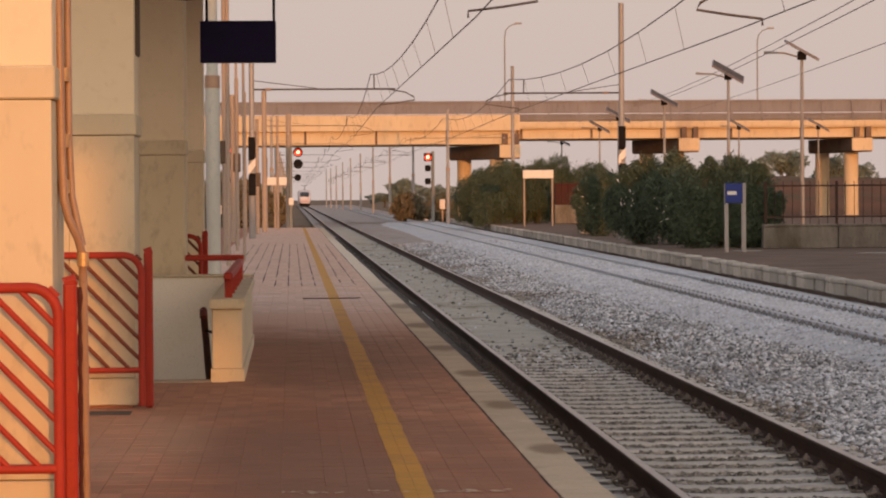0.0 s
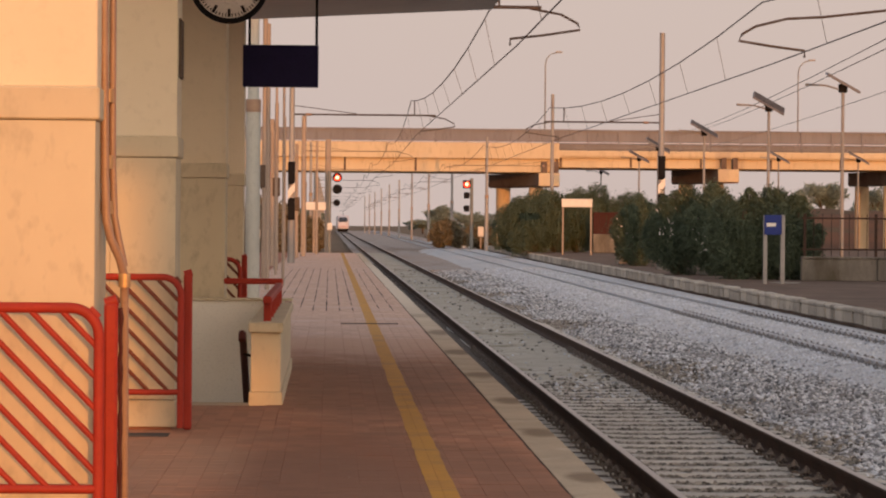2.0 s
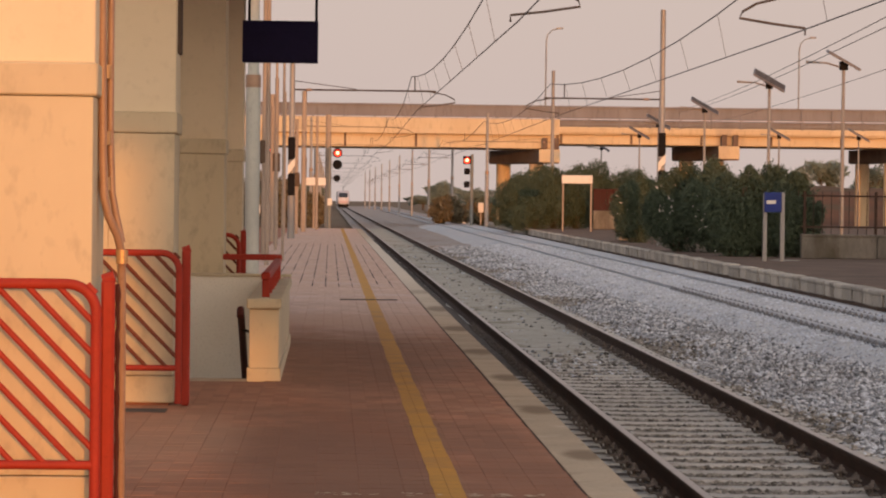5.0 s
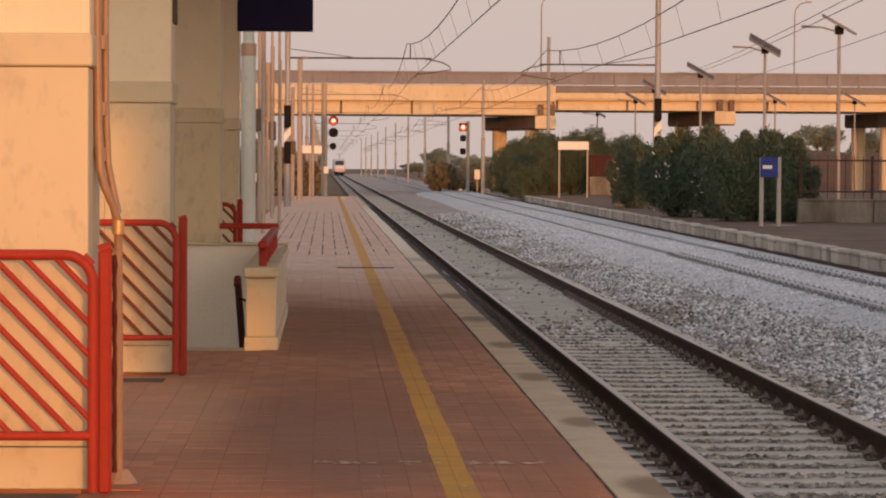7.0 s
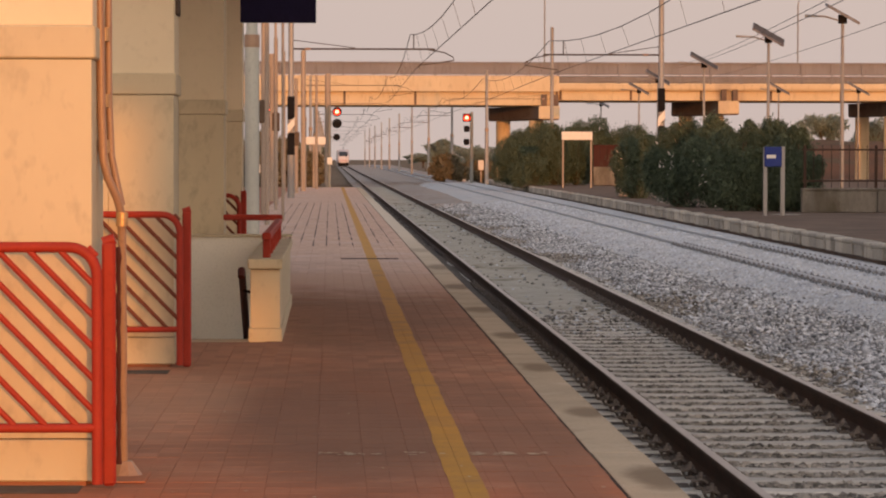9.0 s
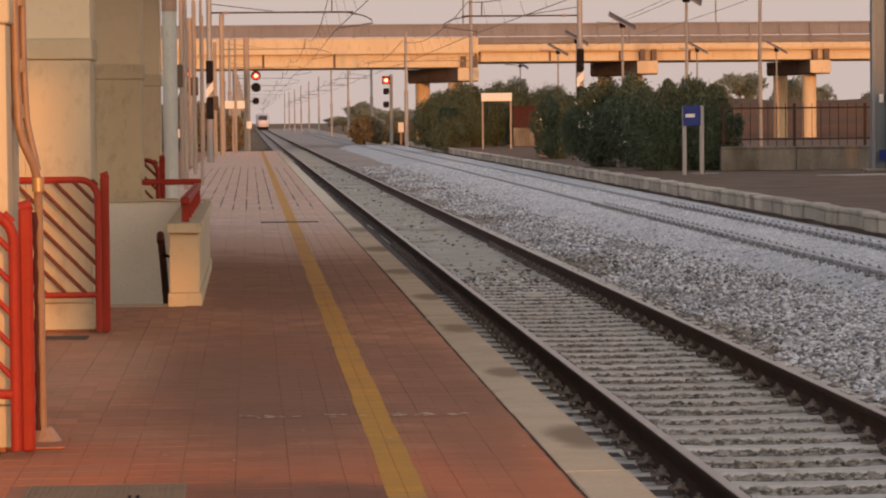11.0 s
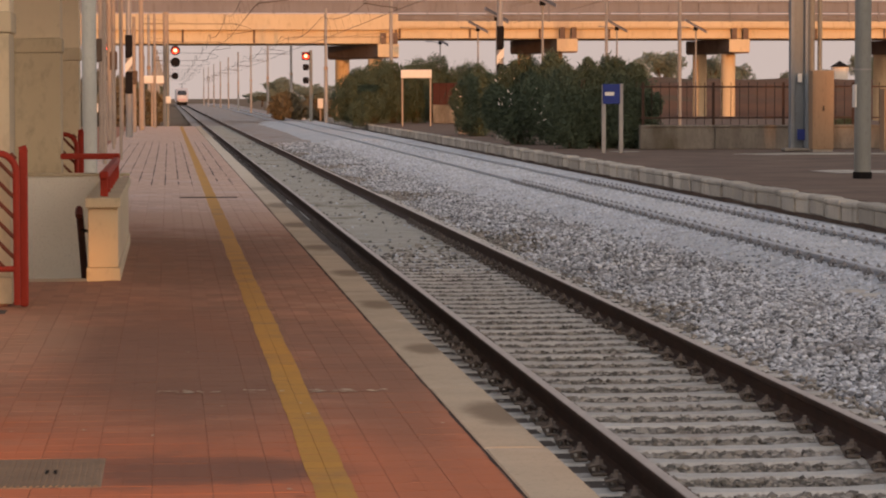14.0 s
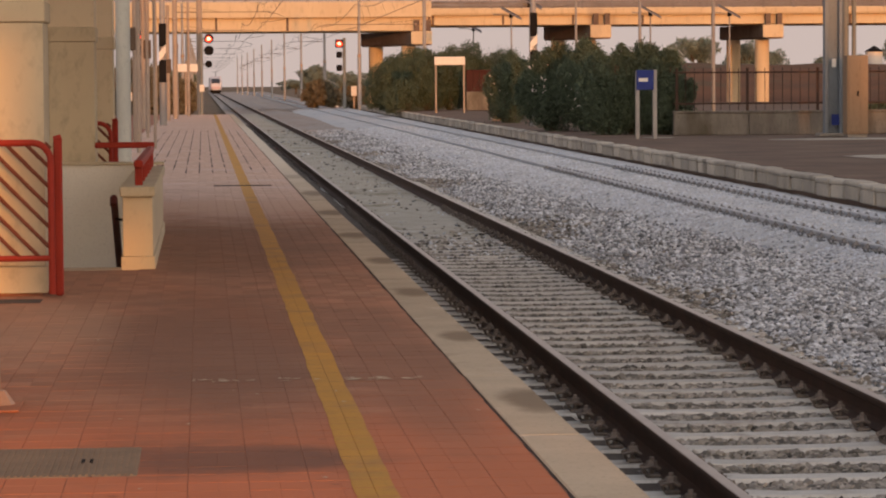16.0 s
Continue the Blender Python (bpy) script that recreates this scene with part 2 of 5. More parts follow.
GIRDER = mat("overpass concrete", (0.61, 0.51, 0.36), (0.55, 0.45, 0.31), 0.9, scale=0.35, fine=3.0, bump=0.3, stain=(0.36, 0.30, 0.25), stain_scale=0.25, stain_cut=0.60, streak=0.3, depth=0.02)
GRIME = mat("oily trackside dirt", (0.135, 0.115, 0.10), (0.085, 0.073, 0.064), 0.95, scale=4, fine=45, bump=0.8, depth=0.01)
# dark concrete for faces in shade; the shade is in the colour
SHADECONCRETE = mat("concrete darkened for shade", (0.17, 0.125, 0.10), (0.13, 0.095, 0.08), 0.95, scale=0.6, fine=4, bump=0.3, stain=(0.09, 0.07, 0.06), stain_scale=0.5, stain_cut=0.55)
BARRIER = mat("galvanised barrier", (0.23, 0.235, 0.265), (0.19, 0.19, 0.215), 0.7, 0.2, scale=0.6, fine=4, bump=0.2, streak=0.2)
GALV = mat("galvanised mast steel", (0.33, 0.325, 0.32), (0.27, 0.26, 0.255), 0.55, 0.35, scale=1.5, fine=30, bump=0.15, streak=0.3)
GREYPAINT = mat("grey-green pole paint", (0.22, 0.235, 0.225), (0.18, 0.19, 0.185), 0.55, 0.1, scale=1.5, fine=30, bump=0.15, streak=0.3)
# warm tint of the sun on the posts is part of this colour
CREAMPOST = mat("post paint warmed for sunlight", (0.38, 0.315, 0.26), (0.30, 0.245, 0.20), 0.7, scale=1.5, fine=30, bump=0.2, streak=0.3)
BLACK = mat("black enamel", (0.018, 0.017, 0.018), None, 0.85, bump=0.05, spec=0.05)
WHITE = mat("white enamel", (0.74, 0.72, 0.68), (0.66, 0.64, 0.60), 0.5, bump=0.05)
WIRE = mat("dark wire", (0.10, 0.085, 0.08), None, 0.6, 0.4, bump=0)
NAVY = mat("dark navy display housing", (0.030, 0.027, 0.080), (0.026, 0.024, 0.068), 0.8, bump=0.03, spec=0.08)
BLUE = mat("blue sign enamel", (0.022, 0.042, 0.21), (0.018, 0.034, 0.17), 0.5, bump=0.03)
SOFFIT = mat("grey canopy soffit", (0.54, 0.525, 0.505), (0.48, 0.465, 0.445), 0.9, scale=0.8, fine=20, bump=0.15)
LEAF = mat("oleander leaf", (0.094, 0.126, 0.086), (0.068, 0.094, 0.066), 0.8, spec=0.12, scale=1.2, fine=9, bump=0, each=0.20, island=True)
# distance haze is mixed into this leaf colour
LEAF_HAZED = mat("far tree leaf paled by haze", (0.19, 0.24, 0.21), (0.16, 0.20, 0.175), 0.8, spec=0.1, scale=0.3, fine=3, bump=0, each=0.2, island=True)
LEAF_DRY = mat("dry olive leaf", (0.17, 0.15, 0.10), (0.135, 0.12, 0.085), 0.8, spec=0.1, scale=0.3, fine=3, bump=0, each=0.2, island=True)
BLOSSOM = mat("white blossom", (0.75, 0.70, 0.66), (0.7, 0.62, 0.58), 0.7, bump=0)
BARK = mat("bark", (0.13, 0.095, 0.07), None, 0.95, scale=4, fine=20, bump=0.6)
DRYGRASS = mat("dry grass", (0.165, 0.075, 0.038), (0.115, 0.06, 0.034), 0.95, scale=0.12, fine=1.4, bump=0.4, stain=(0.09, 0.08, 0.045), stain_scale=0.10, stain_cut=0.55, each=0.25, island=True)
MOSSWALL = mat("mossy stained wall", (0.215, 0.20, 0.175), (0.105, 0.098, 0.088), 0.95, scale=1.6, fine=20, bump=0.4, stain=(0.09, 0.08, 0.06), stain_scale=0.9, stain_cut=0.52, streak=0.35)
BRICKRED = mat("red container paint", (0.060, 0.022, 0.019), (0.05, 0.02, 0.017), 0.85, scale=0.8, fine=6, bump=0.2)
PANEL = mat("solar cell", (0.11, 0.105, 0.108), None, 0.65, bump=0, spec=0.06)
LENS_RED = glow("lit red lens", (1.0, 0.045, 0.02), 1.6)
LENS_CORE = glow("lit lens core", (1.0, 0.50, 0.28), 3.0)
TRAINWHITE = mat("train white paint", (0.60, 0.58, 0.62), None, 0.45, scale=0.5, bump=0)
NOSEPINK = mat("pale pink train paint", (0.58, 0.45, 0.52), None, 0.5, scale=0.5, bump=0)
TRAINGLASS = mat("train windscreen", (0.05, 0.06, 0.075), None, 0.2, bump=0)


# ---- mesh helpers ----
class Form:
    """Collects vertices and faces of one mesh."""

    def __init__(self):
        self.v, self.f = [], []

    def add(self, verts, faces):
        o = len(self.v)
        self.v += [tuple(p) for p in verts]
        self.f += [tuple(i + o for i in q) for q in faces]
        return self

    def box(self, x0, x1, y0, y1, z0, z1, c=0.0):
        """A box with chamfered edges."""
        if c <= 0:
            return self.add([(x, y, z) for x in (x0, x1) for y in (y0, y1) for z in (z0, z1)],
                            [(0, 1, 3, 2), (4, 6, 7, 5), (0, 4, 5, 1), (2, 3, 7, 6), (0, 2, 6, 4), (1, 5, 7, 3)])
        b = bmesh.new()
        bmesh.ops.create_cube(b, size=1)
        bmesh.ops.scale(b, vec=(x1 - x0, y1 - y0, z1 - z0), verts=b.verts)
        bmesh.ops.translate(b, vec=((x0 + x1) / 2, (y0 + y1) / 2, (z0 + z1) / 2), verts=b.verts)
        bmesh.ops.bevel(b, geom=b.edges[:], offset=c, segments=1, affect="EDGES", profile=0.5)
        b.verts.index_update()
        self.add([v.co for v in b.verts], [[v.index for v in q.verts] for q in b.faces])
        b.free()
        return self

    def cyl(self, p0, p1, r0, r1=None, n=12):
        return self.tube([p0, p1], [r0, r0 if r1 is None else r1], n)

    def tube(self, pts, r, n=8, closed=False):
        """A round bar along a line of points, with closed ends."""
        pts = [Vector(p) for p in pts]
        rs = r if isinstance(r, (list, tuple)) else [r] * len(pts)
        o, side = len(self.v), None
        for i, p in enumerate(pts):
            way = (pts[min(i + 1, len(pts) - 1)] - pts[max(i - 1, 0)]).normalized()
            if side is None:
                side = way.orthogonal().normalized()
            side = (side - way * side.dot(way)).normalized()
            up = way.cross(side)
            for j in range(n):
                a = 2 * math.pi * j / n
                self.v.append(tuple(p + (side * math.cos(a) + up * math.sin(a)) * rs[i]))
        m = len(pts)
        for i in range(m - 1):
            for j in range(n):
                a, b = o + i * n + j, o + i * n + (j + 1) % n
                self.f.append((a, b, b + n, a + n))
        self.f.append(tuple(o + j for j in reversed(range(n))))
        self.f.append(tuple(o + (m - 1) * n + j for j in range(n)))
        return self

    def lathe(self, x, y, prof, n=16):
        """A turned body round an upright axis; prof: radius and height."""
        o = len(self.v)
        for r, z in prof:
            for j in range(n):
                a = 2 * math.pi * j / n
                self.v.append((x + r * math.cos(a), y + r * math.sin(a), z))
        for i in range(len(prof) - 1):
            for j in range(n):
                a, b = o + i * n + j, o + i * n + (j + 1) % n
                self.f.append((a, b, b + n, a + n))
        self.f.append(tuple(o + j for j in reversed(range(n))))
        self.f.append(tuple(o + (len(prof) - 1) * n + j for j in range(n)))
        return self

    def extrude(self, prof, y0, y1):
        """A profile in x and z, drawn out along y."""
        n = len(prof)
        self.add([(x, y0, z) for x, z in prof] + [(x, y1, z) for x, z in prof],
                 [tuple(range(n)), tuple(reversed(range(n, 2 * n)))] + [(i, i + n, (i + 1) % n + n, (i + 1) % n) for i in range(n)])
        return self

    def disc(self, x, y0, y1, z, r, n=20):
        """A round plate or drum that faces along y."""
        return self.cyl((x, y0, z), (x, y1, z), r, r, n)

    def mesh(self, name, material, smooth=False):
        me = bpy.data.meshes.new(name)
        me.from_pydata(self.v, [], self.f)
        b = bmesh.new()
        b.from_mesh(me)
        bmesh.ops.recalc_face_normals(b, faces=b.faces)
        b.to_mesh(me)
        b.free()
        me.materials.append(material)
        if smooth:
            me.shade_smooth()
            me.set_sharp_from_angle(angle=radians(40))
        return me


def part(name, form, material, parent, label="", smooth=False, at=None):
    """Links a form as one mesh object under a thing or a part."""
    ob = new(name, form.mesh(name, material, smooth) if isinstance(form, Form) else form)
    ob.parent = parent
    if at is not None:
        ob.matrix_local = at
    return tagged(ob, label) if label else ob


def thing(name, label, category, at=(0, 0, 0), group="", kind=""):
    ob = new(name)
    ob.empty_display_size = 0.1
    ob.location = at
    return tagged(ob, label, category, group, kind)


def solid(name, form, material, label, category, kind="", group="", smooth=False):
    return tagged(new(name, form.mesh(name, material, smooth)), label, category, group, kind)


def raw_mesh(name, verts, faces, material, flat=True):
    """A large mesh from arrays: verts n x 3, faces m x k, all of one size."""
    me = bpy.data.meshes.new(name)
    m, k = faces.shape
    me.vertices.add(len(verts))
    me.vertices.foreach_set("co", np.ascontiguousarray(verts, dtype=np.float32).ravel())
    me.loops.add(m * k)
    me.loops.foreach_set("vertex_index", np.ascontiguousarray(faces, dtype=np.int32).ravel())
    me.polygons.add(m)
    me.polygons.foreach_set("loop_start", np.arange(0, m * k, k, dtype=np.int32))
    me.update(calc_edges=True)
    me.validate()
    if flat:
        me.shade_flat()
    me.materials.append(material)
    return me


rng = np.random.default_rng(7)
RAIL_Z = -0.41          # top of the rails
BED_Z = -0.63           # ballast round the sleepers
P2_Z = -0.20            # far platform
T1 = (2.355, 3.862)     # rails of the near track


def t2(y):
    """Left rail of the far track, which runs slightly away from the near one."""
    return 7.29 + 0.0048 * y


def edge2(y):
    """Edge of the far platform."""
    return 9.85 + 0.0095 * y


# ---- ground ----
g = Form()
g.add([(-2500, -600, -0.80), (2500, -600, -0.80), (2500, 3500, -0.80), (-2500, 3500, -0.80)], [(0, 1, 2, 3)])
solid("ground", g, EARTH, "dry brown earth reaching to the horizon", "ground", "structure")

def bed_z(x, y):
    """Ballast level: low in the cribs of the near track, heaped between the tracks."""
    lift = min(1.0, max(0.0, (y - 33) / 12))
    z = BED_Z + 0.02 * noise.noise((x * 1.3, y * 1.3, 0)) + 0.012 * math.sin(3.1 * x + 0.7 * y)
    if 1.7 < x < 4.75:
        calm = min(1.0, (4.75 - x) / 0.3) * (1 - lift)
        z += calm * (BED_Z + 0.010 - z) * 0.9
    mid = max(0.0, 1 - abs(x - 5.55) / 0.9)
    return z + 0.10 * mid * (0.6 + 0.6 * noise.noise((x * 0.5, y * 0.25, 3)))


# ballast bed: rolling strip from the platform wall to the far platform
ys = np.concatenate([np.arange(-30, 60, 0.5), np.arange(60, 140, 2.0), np.arange(140, 900, 20.0)])
us = np.linspace(0, 1, 41)
vv, ff = [], []
for i, y in enumerate(ys):
    x0, x1 = 1.62, edge2(y) + 0.15
    for u in us:
        x = x0 + (x1 - x0) * u
        z = bed_z(x, y) - (0.02 if x > 4.6 and y < 75 else 0)
        vv.append((x, y, z))
for i in range(len(ys) - 1):
    for j in range(40):
        a = i * 41 + j
        ff.append((a, a + 1, a + 42, a + 41))
bed = new("ballast_bed", raw_mesh("ballast_bed", np.array(vv), np.array(ff), BED, False))
tagged(bed, "grey crushed stone ballast bed under both tracks", "ballast", kind="structure")

def pale_start(y):
    return t2(y) - 0.80 - min(1.0, max(0, (y - 34) / 30)) * 0.9 + 0.3 * noise.noise((0, y * 0.6, 8))


def pale_z(x, y):
    """Level of the pale dust, which rises out of the ballast and falls off by the far platform."""
    u = min(1.0, max(0.0, (x - pale_start(y)) / 0.7))
    z = -0.484 + 0.018 * noise.noise((x * 1.6, y * 1.6, 5)) - 0.11 * min(1.0, max(0.0, (x - edge2(y) + 0.50) / 0.3))
    return (bed_z(x, y) - 0.045) * (1 - u) + z * u


# pale dust over the far track's ballast
vv, ff = [], []
ys = np.concatenate([np.arange(-30, 70, 0.6), np.arange(70, 232, 3.0)])
for y in ys:
    x0, x1 = pale_start(y), edge2(y) + 0.12
    for i in range(25):
        x = x0 + (x1 - x0) * i / 24
        vv.append((x, y, pale_z(x, y)))
for i in range(len(ys) - 1):
    for j in range(24):
        a = i * 25 + j
        ff.append((a, a + 1, a + 26, a + 25))
tagged(new("dusty_ballast", raw_mesh("dusty_ballast", np.array(vv), np.array(ff), PALEBED, False)), "pale dust-covered ballast round the far track", "ballast", kind="stuff")

# ---- near platform ----
platform = thing("platform", "station platform paved with worn red clay pavers", "platform", kind="structure")
part("platform_base", Form().box(-7.0, 1.24, -30.0, 22.55, -0.75, -0.0025).box(-7, -2.75, 22.55, 28.56, -0.75, -0.005).box(-0.50, 1.24, 22.55, 28.56, -0.75, -0.005).box(-7, 1.24, 28.56, 142, -0.75, -0.005), JOINT, platform)
part("platform_wall", Form().box(1.24, 1.36, -30.0, 142, -0.75, -0.17), CONCRETE, platform, "stained concrete platform wall")

# edge stones, 2.4 m long
e = Form().box(1.245, 1.505, 0.002, 2.398, -0.16, 0.0, 0.010)
edge_mesh = e.mesh("edge_stone", EDGESTONE)
y = -29.2
while y < 141:
    ob = part("edge_stone", edge_mesh, None, platform, at=pose(0.006 * math.sin(y * 3), y, 0.003 * math.sin(y * 5)))
    y += 2.4
f = Form()
for i in range(700):
    y0, y1 = 2 + i * 0.2, 2.2 + i * 0.2
    w0, w1 = (0.005 + 0.034 * max(0, noise.noise((q * 1.7, 0, 0))) + 0.026 * max(0, noise.noise((q * 5.3, 4, 0))) for q in (y0, y1))
    f.add([(1.246 - w0, y0, -0.001), (1.250, y0, -0.001), (1.250, y1, -0.001), (1.246 - w1, y1, -0.001)], [(0, 1, 2, 3)])
part("edge_joint", f, RUST, platform, "dark cracked joint along the edge stones")
# tiles follow at the end of the file

# ---- near track ----
def rail_form(y0, y1):
    f = Form()
    half = [(0.075, 0.0), (0.075, 0.012), (0.022, 0.030), (0.0085, 0.050), (0.0085, 0.120), (0.034, 0.135), (0.036, 0.160), (0.030, 0.1705)]
    prof = half + [(-x, z) for x, z in reversed(half)]
    f.extrude(prof, y0, y1)
    return f


def head_form(y0, y1):
    return Form().extrude([(-0.030, 0.1705), (0.030, 0.1705), (0.026, 0.1735), (-0.026, 0.1735)], y0, y1)


def sleeper_form():
    f = Form()
    secs = [(-1.3, 0.10, 0.125), (-1.24, 0.15, 0.15), (-0.5, 0.15, 0.15), (-0.32, 0.125, 0.144), (0.32, 0.125, 0.144), (0.5, 0.15, 0.15), (1.24, 0.15, 0.15), (1.3, 0.10, 0.125)]
    o = 0
    for x, w, top in secs:
        f.v += [(x, -w, -0.22), (x, -w + 0.02, top - 0.17), (x, -w + 0.045, top - 0.15), (x, w - 0.045, top - 0.15), (x, w - 0.02, top - 0.17), (x, w, -0.22)]
    for i in range(len(secs) - 1):
        for j in range(5):
            a = i * 6 + j
            f.f.append((a, a + 1, a + 7, a + 6))
    f.f += [(0, 1, 2, 3, 4, 5), tuple(reversed(range(len(f.v) - 6, len(f.v))))]
    return f


def clip_form():
    f = Form()
    f.box(-0.034, 0.044, -0.042, 0.042, 0.0, 0.020, 0.006)
    for s in (-1, 1):
        f.tube([(-0.036, s * 0.012, 0.026), (-0.050, s * 0.036, 0.052), (0.0, s * 0.052, 0.066), (0.036, s * 0.036, 0.046)], 0.011, 5)
    f.cyl((0.0, 0, 0.018), (0.0, 0, 0.105), 0.014, 0.013, 6)
    f.cyl((0.0, 0, 0.062), (0.0, 0, 0.086), 0.031, 0.027, 6)
    return f


def track(name, label, x_of, y_first, y_last, far, sleepers, side, lift=0.0):
    root = thing(name, label, "railway track", kind="structure")
    xa, xb = x_of(0), x_of(400)
    turn = -math.degrees(math.atan2(xb - xa, 400))
    root.matrix_world = pose(xa + 0.7535, 0, RAIL_Z - 0.1735, 0, 0, turn)
    for x in (-0.7535, 0.7535):
        r = part("rail", rail_form(y_first, far), side, root, at=pose(x, 0, 0))
        part("rail_head", head_form(y_first, far), STEELTOP if side is RUST else PALERAIL, r, "worn rail head")
    sm, cm = sleeper_form().mesh("sleeper", SLEEPER), clip_form().mesh("rail_clip", CLIP if side is RUST else DUSTYCLIP)
    y = y_first + 0.2
    while y < y_last:
        s = part("sleeper", sm, None, root, at=pose(0.012 * math.sin(y * 9.1), y, -0.002, 0, 0, 0.5 * math.sin(y * 4.7)))
        if sleepers and y < sleepers:
            for x in (-0.7535, 0.7535):
                for d in (-1, 1):
                    part("rail_clip", cm, None, s, at=pose(x + d * 0.122, 0, lift, 0, 0, 0 if d < 0 else 180))
        y += 0.60
    return root


track("near_track", "railway track with rusty rails on concrete sleepers", lambda y: T1[0], -12.0, 60.0, 900.0, 46.0, RUST)
track("far_track", "railway track with dusty pale concrete sleepers", t2, -12.0, 110.0, 900.0, 64.0, PALERAIL, 0.085)
# dust that fills the near track's cribs further on, thin and patchy at first
def sand_z(x, y):
    rise = min(1.0, max(0.0, (y - 26) / 17))
    return min(-0.640 + 0.066 * rise + 0.020 * noise.noise((x * 2.3, y * 0.9, 2)) + 0.008 * noise.noise((x * 9, y * 6, 4)), -0.535)


vv, ff = [], []
ys = np.concatenate([np.arange(22, 60, 0.25), np.arange(60, 202, 2.0)])
for y in ys:
    for i in range(14):
        x = 2.43 + 1.36 * i / 13
        vv.append((x, y, sand_z(x, y) - 0.015 * (i in (0, 13))))
for i in range(len(ys) - 1):
    for j in range(13):
        a = i * 14 + j
        ff.append((a, a + 1, a + 15, a + 14))
tagged(new("sand_fill", raw_mesh("sand_fill", np.array(vv), np.array(ff), DUST, False)), "pale dusty sand filling between the near rails", "sand", kind="stuff")

# dark dirt in the cribs of the near track
f = Form()
for i in range(50):
    y0, y1 = -10 + i * 1.0, -9 + i * 1.0
    f.add([(2.39, y0, -0.617), (3.83, y0, -0.617), (3.83, y1, -0.617), (2.39, y1, -0.617)], [(0, 1, 2, 3)])
solid("crib_dirt", f, CRIBDIRT, "dark dirt between the sleepers of the near track", "dirt", "stuff")

# grime along the platform wall
f = Form()
for i in range(70):
    y0, y1 = -30 + i * 2.5, -27.5 + i * 2.5
    za, zb = (-0.599 + 0.035 * min(1, max(0, (q - 31) / 6)) for q in (y0, y1))
    f.add([(1.37, y0, za), (2.24 + 0.05 * math.sin(y0), y0, za), (2.24 + 0.05 * math.sin(y1), y1, zb), (1.37, y1, zb)], [(0, 1, 2, 3)])
solid("trackside_dirt", f, GRIME, "dark oily dirt along the platform wall", "dirt", "stuff")

# ---- station building columns ----
def column(y, dx, top):
    col = thing("column", "cream plastered canopy column clad in travertine slabs below", "column", (0, y, 0), "canopy columns", "structure")
    w = 0.95
    # upper plastered shaft, cap slab, two courses of cladding, base slab
    part("shaft", Form().box(dx - 1.06 - w, dx - 1.018, 0.04, 0.62, 1.974 + top, 4.30, 0.006), PLASTER, col, "plain cream plaster shaft")
    part("cap_slab", Form().box(dx - 1.06 - w, dx - 1.005, 0.0, 0.66, 1.834 + top, 1.976 + top, 0.008), SLABSTONE, col, "projecting travertine cap slab")
    for x0, x1 in ((dx - 1.06 - w, dx - 1.462), (dx - 1.460, dx - 1.022)):
        part("cladding_slab", Form().box(x0, x1, 0.012, 0.65, 0.205, 1.830 + top, 0.003), SLABSTONE, col)
    part("base_slab", Form().box(dx - 1.06 - w, dx - 1.014, 0.004, 0.655, 0.02, 0.20, 0.006), SLABSTONE, col)
    part("base_joint", Form().box(dx - 1.06 - w, dx - 1.05, 0.03, 0.63, -0.02, 0.03), JOINT, col)
    return col


for y, dx, top in ((12.62, 0.0, 0.0), (19.80, -0.03, 0.0), (28.70, -0.015, 0.0), (34.60, -0.014, 0.0)):
    column(y, dx, top)

# thin dark plates in front of the two nearest columns
for y0, y1 in ((12.33, 12.60), (19.16, 19.47)):
    solid("drain_slot", Form().box(-2.05, -1.06, y0, y1, 0.001, 0.006, 0.002), GRIME, "dark flat plate at the foot of a column", "drain", group="drain plates")

# tall plain walls added out of view, which keep the low sun off the tracks
solid("wall_behind", Form().box(19.9, 21.2, -96, -94, 9.4, 15.2).box(21.2, 49.75, -96, -94, -0.8, 15.2).box(49.75, 95.0, -96, -94, -0.8, 13.2), PLASTER, "plain tall wall added out of view to block the sun", "wall", "structure")
# unseen helper wall; its openings let sun onto second column and parapet
solid("wall_porch", Form().box(5.85, 6.7, -25.3, -25, 4.95, 7.0).box(6.7, 7.70, -25.3, -25, -0.8, 7.0).box(7.70, 8.0, -25.3, -25, 3.82, 7.0).box(8.0, 9.3, -25.3, -25, -0.8, 7.0), PLASTER, "plain wall with a gap, added out of view to shape the sun", "wall", "structure")

# building wall behind the columns and the canopy over the platform
solid("wall_building", Form().box(-6.9, -6.6, 4, 60, -0.01, 2.6), PLASTER, "cream plastered station wall behind the columns", "wall", "structure")
CANOPY_START = 18.0
cn = Form()
cn.add([(-3.4, CANOPY_START, 3.765), (1.95, CANOPY_START, 4.04), (1.95, 36, 4.04), (-3.4, 36, 3.765), (-3.4, CANOPY_START, 4.05), (1.95, CANOPY_START, 4.30), (1.95, 36, 4.30), (-3.4, 36, 4.05)],
       [(0, 1, 2, 3), (4, 7, 6, 5), (0, 4, 5, 1), (1, 5, 6, 2), (2, 6, 7, 3), (3, 7, 4, 0)])
solid("ceiling", cn, SOFFIT, "grey painted canopy soffit over the platform", "ceiling", "structure")


